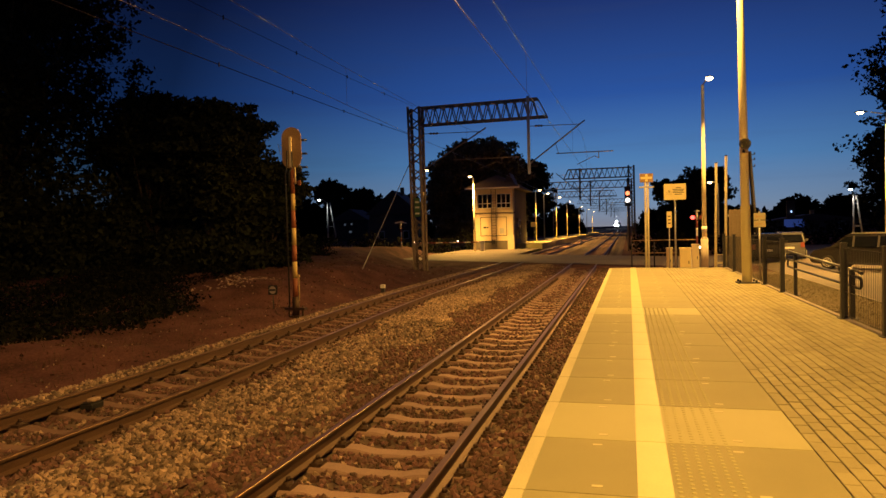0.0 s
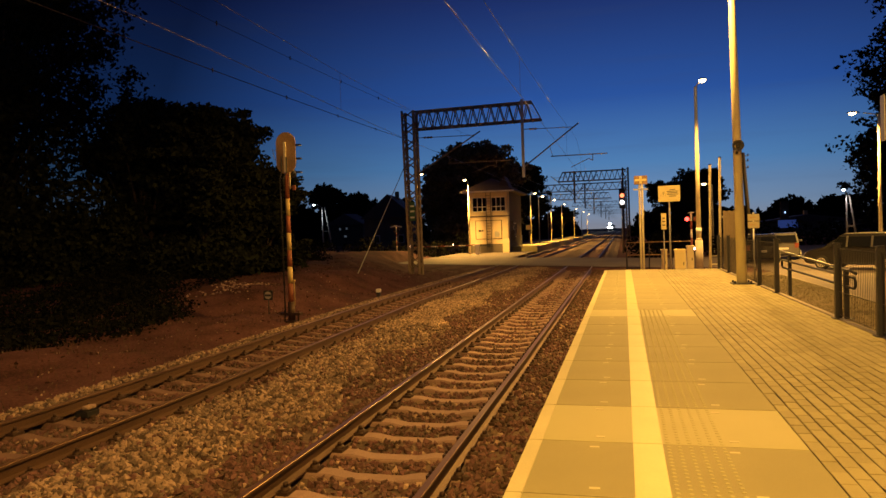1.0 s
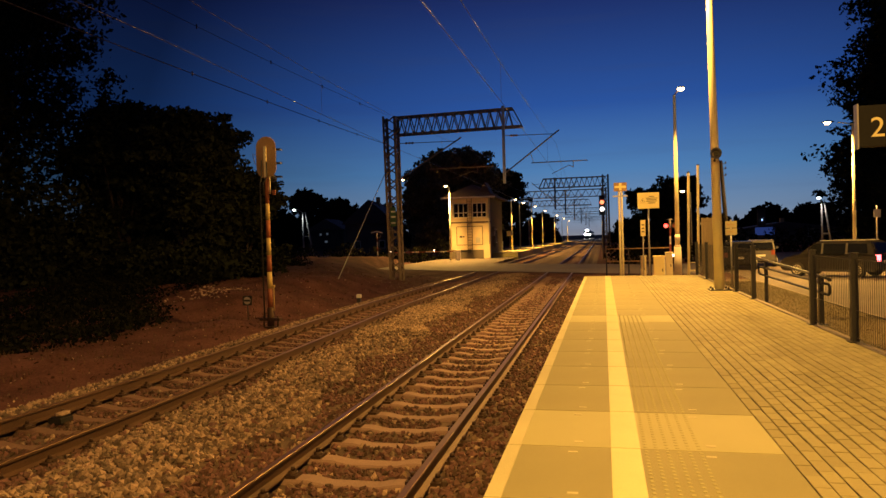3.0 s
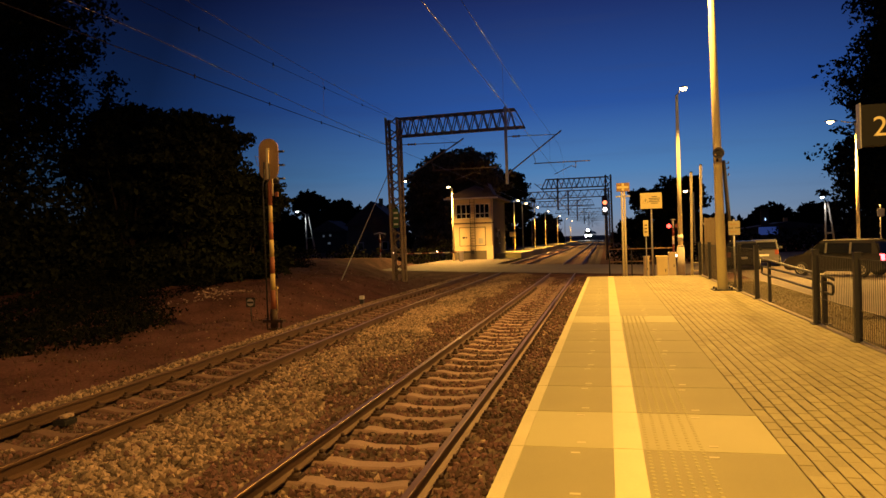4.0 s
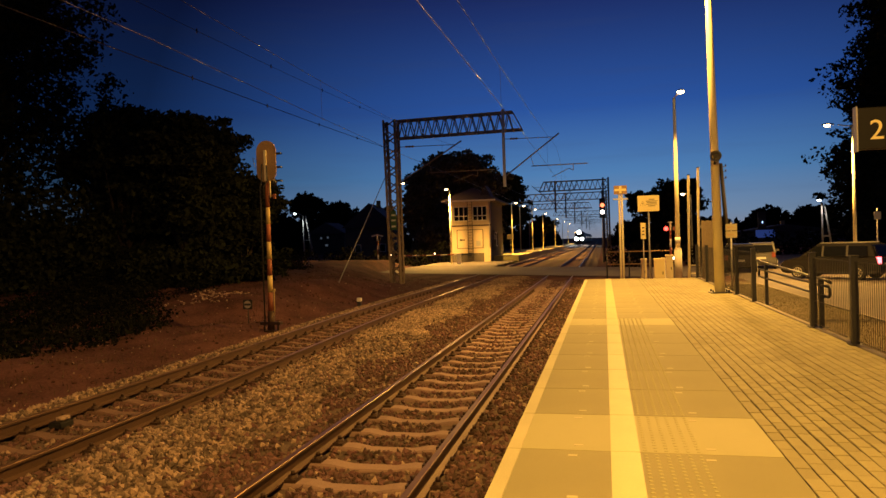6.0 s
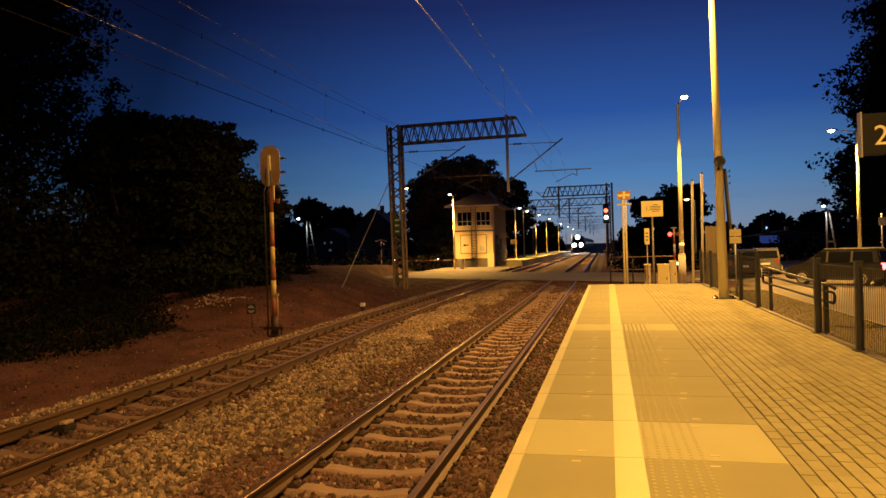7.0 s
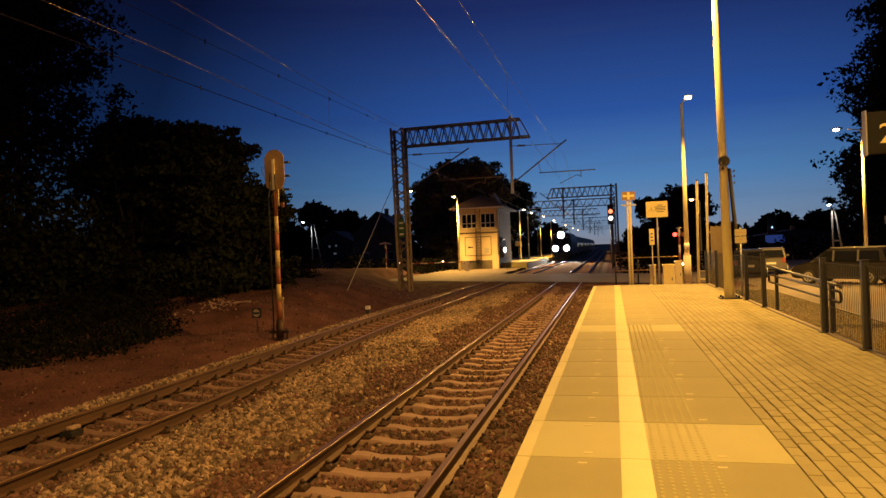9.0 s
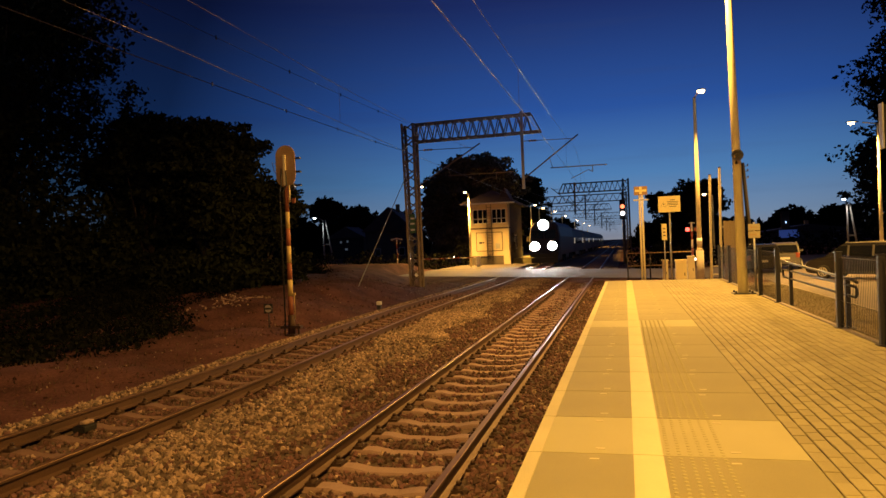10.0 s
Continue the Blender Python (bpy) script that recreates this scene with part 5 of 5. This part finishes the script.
# ---- houses and lamps in the distance ----
def house(x, y, w, d, h, rise, turn, label):
    ho = thing("house", x, y, 0, label, "house", "distant houses", turn=turn)
    bm = B()
    box(bm, -w / 2, w / 2, -d / 2, d / 2, -0.3, h)
    part("wall", bm, M_RENDER2, ho)
    bm = B()
    prism(bm, [(-w / 2 - 0.5, h), (w / 2 + 0.5, h), (0, h + rise)], -d / 2 - 0.5, d / 2 + 0.5)
    roof = part("roof", bm, M_ROOF, ho)
    bm = B()
    box(bm, 0.3, 0.9, -0.4, 0.4, h + rise * 0.6, h + rise + 0.7)
    part("chimney", bm, M_RUSTY, roof)
    for i in (-1, 1):
        bm = B()
        box(bm, i * w / 4 - 0.5, i * w / 4 + 0.5, -d / 2 - 0.03, -d / 2 - 0.002, 1.0, 2.3)
        wn_ = part("window", bm, M_WHITE, ho)
        bm = B()
        box(bm, i * w / 4 - 0.42, i * w / 4 + 0.42, -d / 2 - 0.05, -d / 2 - 0.031, 1.08, 2.22)
        part("pane", bm, M_GLASS, wn_)


house(-37.6, 115, 8, 11, 5.0, 3.9, 8, "dark house with a steep gabled roof")
G_DIM = glow("dim_window_glow", (0.75, 0.9, 1.0), 0.05)
cottage = thing("cottage", -57.5, 142, 0.6, "low dark cottage with dim lit windows", "house", "distant houses")
bm = B()
box(bm, -4, 4, 0, 7, -0.3, 4.2)
part("wall", bm, M_BARK, cottage)
bm = B()
prism(bm, [(-4.4, 4.2), (4.4, 4.2), (0, 6.6)], -0.4, 7.4)
part("roof", bm, M_ROOF, cottage)
for x, z, w in ((-1.2, 3.3, 0.2), (0.3, 3.4, 0.2), (0.0, 1.75, 0.3)):
    bm = B()
    box(bm, x - w, x + w, -0.03, -0.002, z - 0.22, z + 0.22)
    part("window", bm, G_DIM, cottage, "dim lit window")
house(30.0, 135, 16, 10, 2.4, 1.2, 0, "long low dark building beyond the car park")
# Blue lamplight on the far wall, made as a faintly glowing panel.
bm = B()
box(bm, -1.3, 1.5, -0.05, 0.05, 1.5, 2.7)
blue_patch = single("lit_panel", bm, G_BLUE, "dim blue glowing panel standing for lamplight on a wall", "lit panel")
blue_patch.matrix_basis = pose(24.6, 120, 0)
bm = B()
box(bm, -1.1, 1.1, 0.06, 0.3, 0.0, 2.9)
box(bm, -0.9, 0.3, 0.0, 0.3, 2.9, 5.6)
kiosk = single("kiosk", bm, M_BARK, "small dark kiosk with a narrow tower", "kiosk")
kiosk.matrix_basis = pose(24.6, 120.2, 0)
bm = B()
bmesh.ops.create_icosphere(bm, subdivisions=1, radius=0.13, matrix=Matrix.Translation((-0.25, -0.12, 3.9)) @ Matrix.Diagonal((0.8, 0.8, 1.5, 1)))
part("wall_lamp", bm, G_COLD, kiosk, "small cold blue wall lamp")


def a_lamp(x, y, h, spread, lx, watts, glowing, label, colour):
    st = thing("street_lamp", x, y, 0, label, "street lamp", "distant street lamps")
    for d in (0.0, spread):
        bm = B()
        rod(bm, (d, 0, 0), (d * 0.25, 0, h), 0.02 * h, 0.014 * h, 8)
        part("pole", bm, M_CONC, st)
    bm = B()
    bar(bm, (0, 0, h * 0.45), (spread * 0.7, 0, h * 0.45), 0.12)
    part("tie", bm, M_CONC, st)
    bm = B()
    bent(bm, [(0, 0, h - 0.1), (lx * 0.6, -0.1, h + 0.5), (lx, -0.2, h + 0.45)], 0.04)
    part("arm", bm, M_GALV, st)
    bm = B()
    bmesh.ops.create_icosphere(bm, subdivisions=2, radius=1, matrix=Matrix.Translation((lx, -0.25, h + 0.38)) @ Matrix.Diagonal((0.034 * h, 0.028 * h, 0.018 * h, 1)))
    part("lamp_glass", bm, glowing, st, "glowing white lamp glass")
    if watts:
        lamp_light("lamp_light", x + lx, y - 0.3, h + 0.05, watts, colour)


a_lamp(-48.5, 110, 7.3, 1.7, -1.4, 900, G_WHITE, "concrete street lamp with a cold white light", (0.8, 0.95, 1.0))
a_lamp(15.9, 58, 4.1, 0.75, -0.25, 50, G_WHITE, "concrete street lamp with a white light", (1.0, 0.95, 0.85))
street_lamp(6.9, 60, 0, 5.4, (-0.6, -0.2), "thin street lamp behind the trees", 0, r=0.07, group="distant street lamps", flange=False, light=False)
street_lamp(-21.95, 76, 0, 8.75, (0.5, -0.3), "lamp on a tall mast behind the truss", 6000, r=0.10, group="crossing lamps", flange=False)
M_TAR = material("tarred_timber", (0.018, 0.016, 0.015), 0.8, vary=0.3, scale=6, bump=0.4, shine=0.2)
tp = thing("telegraph_pole", 6.95, 45, 0, "dark leaning timber telegraph pole with insulators", "telegraph pole")
bm = B()
rod(bm, (0.35, 0, -0.2), (-0.05, 0, 6.4), 0.15, 0.10, 10)
part("pole", bm, M_TAR, tp, "dark tarred timber pole")
for z in (5.5, 5.9, 6.2):
    bm = B()
    rod(bm, (0.0, 0, z), (0.22, 0, z), 0.02, n=6)
    rod(bm, (0.22, 0, z), (0.22, 0, z + 0.12), 0.04, n=8)
    part("insulator", bm, M_DARK, tp)
rsn = thing("road_sign", 13.5, 40, 0, "small round road sign on a pale post", "road sign")
bm = B()
rod(bm, (0, 0, 0), (0, 0, 3.3), 0.035, n=8)
part("post", bm, M_GALV, rsn)
bm = B()
box(bm, -0.16, 0.16, -0.06, -0.036, 2.7, 3.1)
part("plate", bm, M_GALV, rsn)


# ---- cars ----
def car(x, y, turn, paint, label, length=4.4, width=1.76, tall=1.62, lit_tail=False, van=0.0):
    c = thing("car", x, y, 0.012, label, "car", "parked cars", turn=turn)
    L, W = length / 2, width / 2
    bm = B()
    side = [(-L, 0.38), (-L + 0.02, 0.95), (-L + 0.10, 1.02), (L - 0.95, 1.02), (L - 0.22, 0.86), (L, 0.66), (L - 0.02, 0.32), (L - 0.25, 0.24), (-L + 0.2, 0.24)]
    prism(bm, side, -W, W)
    for v in bm.verts:
        if v.co.x > L - 0.4 or v.co.x < -L + 0.2:
            v.co.y *= 0.90
    part("body", bm, paint, c, bevel=0.045)
    bm = B()
    cab = [(-L + 0.12, 1.0), (-L + 0.32, tall - 0.10), (-L + 0.55, tall), (L - 1.80, tall), (L - 0.92, 1.0)]
    prism(bm, cab, -W + 0.06, W - 0.06)
    for v in bm.verts:
        if v.co.z > 1.1:
            v.co.y *= 0.86
    part("cabin", bm, paint, c, bevel=0.03)
    # side windows between the pillars
    xs_ = [(-L + 0.42, -L + 1.25), (-L + 1.36, -L + 2.32), (-L + 2.42, L - 1.25)]
    for s in (-1, 1):
        for a, b in xs_:
            bm = B()
            yb, yt = s * (W - 0.045), s * (W - 0.06) * 0.885 + s * 0.012
            q = [(a, yb, 1.06), (b, yb, 1.06), (b - (0.38 if b > L - 1.5 else 0.0), yt, tall - 0.13), (a + (0.06 if a < -L + 0.5 else 0), yt, tall - 0.13)]
            f = [bm.verts.new(p) for p in q]
            g = [bm.verts.new((p[0], p[1] - s * 0.02, p[2])) for p in q]
            bm.faces.new(f)
            bm.faces.new(g[::-1])
            for i in range(4):
                bm.faces.new((f[i], f[(i + 1) % 4], g[(i + 1) % 4], g[i]))
            bmesh.ops.recalc_face_normals(bm, faces=bm.faces[:])
            part("side_window", bm, M_GLASS, c)
        # Pale strips paint the lamp's reflection on the window pillars.
        for a in (-L + 1.305, -L + 2.37):
            bm = B()
            yb, yt = s * (W - 0.040), s * (W - 0.06) * 0.885 + s * 0.016
            bar(bm, (a, yb, 1.04), (a, yt, tall - 0.10), 0.085, 0.012)
            part("pillar_trim", bm, M_CARSILVER, c, "pale strip for the lamplight reflected by a window pillar")
        # Thin grey bar in place of the highlight on the roof edge.
        bm = B()
        bar(bm, (-L + 0.6, s * (W - 0.15) * 0.88, tall + 0.02), (L - 1.85, s * (W - 0.15) * 0.88, tall + 0.02), 0.035)
        part("roof_rail", bm, M_GALV, c, "grey bar standing for the highlight along the roof edge")
        bm = B()
        box(bm, L - 1.5, L - 1.3, s * (W + 0.09) - 0.08, s * (W + 0.09) + 0.08, 1.02, 1.16)
        part("wing_mirror", bm, paint, c, bevel=0.02)
        bm = B()
        box(bm, -L - 0.015, -L + 0.12, s * (W - 0.20) - 0.10, s * (W - 0.20) + 0.10, 0.72, 1.0)
        part("tail_lamp", bm, G_TAIL if lit_tail else M_RED, c)
        bm = B()
        box(bm, L - 0.35, L - 0.05, s * (W - 0.28) - 0.14, s * (W - 0.28) + 0.14, 0.62, 0.76)
        part("headlamp", bm, M_WHITE, c, bevel=0.02)
        for wx in (-L + 0.85, L - 0.9):
            bm = B()
            rod(bm, (wx, s * (W - 0.2), 0.32), (wx, s * (W + 0.012), 0.32), 0.32, 0.31, 22)
            t_ = part("wheel", bm, M_TYRE, c)
            bm = B()
            yo = s * (W + 0.014)
            rod(bm, (wx, yo, 0.32), (wx, yo + s * 0.012, 0.32), 0.07, n=10)
            for k in range(10):
                a_ = 2 * math.pi * k / 10
                bar(bm, (wx, yo + s * 0.006, 0.32), (wx + 0.2 * math.cos(a_), yo + s * 0.006, 0.32 + 0.2 * math.sin(a_)), 0.03, 0.02)
            for k in range(20):
                a_, b_ = 2 * math.pi * k / 20, 2 * math.pi * (k + 1) / 20
                bar(bm, (wx + 0.2 * math.cos(a_), yo + s * 0.006, 0.32 + 0.2 * math.sin(a_)), (wx + 0.2 * math.cos(b_), yo + s * 0.006, 0.32 + 0.2 * math.sin(b_)), 0.03, 0.02)
            part("rim", bm, M_RIM, t_)
    bm = B()
    q = [(-L + 0.11, -W + 0.18, 1.06), (-L + 0.11, W - 0.18, 1.06), (-L + 0.29, W - 0.26, tall - 0.14), (-L + 0.29, -W + 0.26, tall - 0.14)]
    f = [bm.verts.new(p) for p in q]
    g = [bm.verts.new((p[0] - 0.025, p[1], p[2])) for p in q]
    bm.faces.new(f)
    bm.faces.new(g[::-1])
    for i in range(4):
        bm.faces.new((f[i], f[(i + 1) % 4], g[(i + 1) % 4], g[i]))
    bmesh.ops.recalc_face_normals(bm, faces=bm.faces[:])
    part("rear_window", bm, M_GLASS, c)
    bm = B()
    box(bm, -L - 0.02, -L + 0.03, -0.26, 0.26, 0.62, 0.74)
    part("number_plate", bm, M_WHITE, c)
    bm = B()
    box(bm, -L - 0.05, -L + 0.15, -W + 0.06, W - 0.06, 0.34, 0.52)
    part("bumper", bm, paint, c, bevel=0.03)
    return c


car(10.36, 35.9, 137.5, M_CARDARK, "dark people carrier with lit tail lamps", lit_tail=True)
car(7.7, 44.3, 80, M_CARDARK, "dark hatchback seen from behind in the car park", 4.3, 1.78, 1.6)
car(9.6, 48.0, 79, M_CARSILVER, "silver hatchback parked in the car park", 4.1, 1.76, 1.6)


# ---- train ----
def train():
    tn = thing("train", 0, 0, 0, "express train with dark locomotive and three bright headlamps", "train")
    bm = B()
    prof = [(-1.45, 0.95), (1.45, 0.95), (1.5, 1.3), (1.5, 2.75), (1.32, 3.75), (0.95, 4.15), (-0.95, 4.15), (-1.32, 3.75), (-1.5, 2.75), (-1.5, 1.3)]
    prism(bm, prof, 0.8, 18.5)
    nose = [(a * 0.93, 0.95 + (b - 0.95) * 0.94) for a, b in prof]
    f0 = [bm.verts.new((a, 0.0 if b < 2.3 else 0.55, b)) for a, b in nose]
    f1 = [bm.verts.new((a, 0.8, b)) for a, b in prof]
    for i in range(len(prof)):
        j = (i + 1) % len(prof)
        bm.faces.new((f0[i], f0[j], f1[j], f1[i]))
    bm.faces.new(f0)
    bmesh.ops.recalc_face_normals(bm, faces=bm.faces[:])
    loco = part("locomotive", bm, M_LOCO, tn, "dark blue locomotive body")
    bm = B()
    for x0, x1 in ((-1.12, -0.06), (0.06, 1.12)):
        box(bm, x0, x1, 0.36, 0.52, 2.55, 3.35)
    part("windscreen", bm, M_GLASS, loco)
    # Lens radii are about twice life size, standing in for the lamps' glare.
    for x, z, r, y in ((-0.82, 1.84, 0.39, -0.02), (0.82, 1.84, 0.39, -0.02), (0, 3.85, 0.46, 0.40)):
        bm = B()
        rod(bm, (x, y + 0.3, z), (x, y - 0.03, z), r + 0.06, r + 0.05, 20)
        # Hood added to cut the light thrown sideways onto the tower.
        for k in range(24):
            a, b = 2 * math.pi * k / 24, 2 * math.pi * (k + 1) / 24
            ca, sa, cb, sb = math.cos(a), math.sin(a), math.cos(b), math.sin(b)
            ro, ri = r + 0.07, r + 0.04
            ring = [bm.verts.new(v) for v in ((x + ro * ca, y, z + ro * sa), (x + ro * cb, y, z + ro * sb), (x + ro * cb, y - 0.5, z + ro * sb), (x + ro * ca, y - 0.5, z + ro * sa),
                                              (x + ri * ca, y - 0.5, z + ri * sa), (x + ri * cb, y - 0.5, z + ri * sb), (x + ri * cb, y, z + ri * sb), (x + ri * ca, y, z + ri * sa))]
            for f in ((0, 1, 2, 3), (3, 2, 5, 4), (4, 5, 6, 7)):
                bm.faces.new([ring[i] for i in f])
        bmesh.ops.remove_doubles(bm, verts=bm.verts[:], dist=0.0005)
        lamp = part("headlamp", bm, M_BLACK, loco, "black headlamp with an added hood that narrows its beam")
        bm = B()
        rod(bm, (x, y - 0.03, z), (x, y - 0.09, z), r, r * 0.8, 20)
        part("lens", bm, G_HEAD, lamp, "blazing white headlamp lens, oversized to stand for glare")
    bm = B()
    box(bm, -1.25, 1.25, 0.1, 0.5, 0.25, 0.75)
    box(bm, -1.3, 1.3, -0.12, 0.2, 0.8, 1.1)
    for x in (-0.88, 0.88):
        rod(bm, (x, -0.6, 1.0), (x, -0.1, 1.0), 0.09, n=10)
        rod(bm, (x, -0.65, 1.0), (x, -0.6, 1.0), 0.22, n=14)
    part("buffer_beam", bm, M_BLACK, loco, "black buffer beam with buffers and plough")
    for y in (3.0, 6.0, 12.5, 15.5):
        for x in (-0.75, 0.75):
            bm = B()
            rod(bm, (x - 0.07, y, 0.6), (x + 0.07, y, 0.6), 0.6, n=20)
            part("wheel", bm, M_BLACK, loco)
    for y in (4.5, 14.0):
        bm = B()
        box(bm, -1.1, 1.1, y - 2.6, y + 2.6, 0.5, 0.9)
        part("bogie", bm, M_BLACK, loco, bevel=0.03)
    bm = B()
    bar(bm, (-0.5, 15.5, 4.15), (-0.5, 14.2, 4.8), 0.06)
    bar(bm, (0.5, 15.5, 4.15), (0.5, 14.2, 4.8), 0.06)
    bar(bm, (-0.5, 14.2, 4.8), (-0.5, 15.6, 5.38), 0.05)
    bar(bm, (0.5, 14.2, 4.8), (0.5, 15.6, 5.38), 0.05)
    bar(bm, (-0.85, 15.6, 5.4), (0.85, 15.6, 5.4), 0.08)
    part("pantograph", bm, M_DARK, loco)
    cprof = [(-1.4, 0.9), (1.4, 0.9), (1.45, 2.6), (1.25, 3.5), (0.7, 3.95), (-0.7, 3.95), (-1.25, 3.5), (-1.45, 2.6)]
    for k in range(5):
        y0 = 19.3 + 25.2 * k
        bm = B()
        prism(bm, cprof, y0, y0 + 24.5)
        coach = part("coach", bm, M_COACH, tn, "dark passenger coach")
        for j in range(10):
            for s in (-1, 1):
                bm = B()
                yy = y0 + 1.6 + j * 2.2
                box(bm, s * 1.44 - 0.02, s * 1.44 + 0.02, yy, yy + 1.4, 1.95, 2.65)
                part("window", bm, G_WINDOW if (j + 3 * k) % 8 == 0 else M_GLASS, coach)
        for y in (y0 + 3, y0 + 5.5, y0 + 19, y0 + 21.5):
            for x in (-0.75, 0.75):
                bm = B()
                rod(bm, (x - 0.07, y, 0.46), (x + 0.07, y, 0.46), 0.46, n=16)
                part("wheel", bm, M_BLACK, coach)
        bm = B()
        box(bm, -1.1, 1.1, y0 + 8, y0 + 16, 0.45, 0.9)
        part("underframe_box", bm, M_BLACK, coach, bevel=0.03)
    return tn


TRAIN = train()


def train_row(t):
    y = 68.0 + (10.0 - t) * 38.6
    return t, pose(axis_2(y), y, grade(y))


def motions():
    walk(TRAIN, [train_row(k * 0.5) for k in range(21)])


motions()
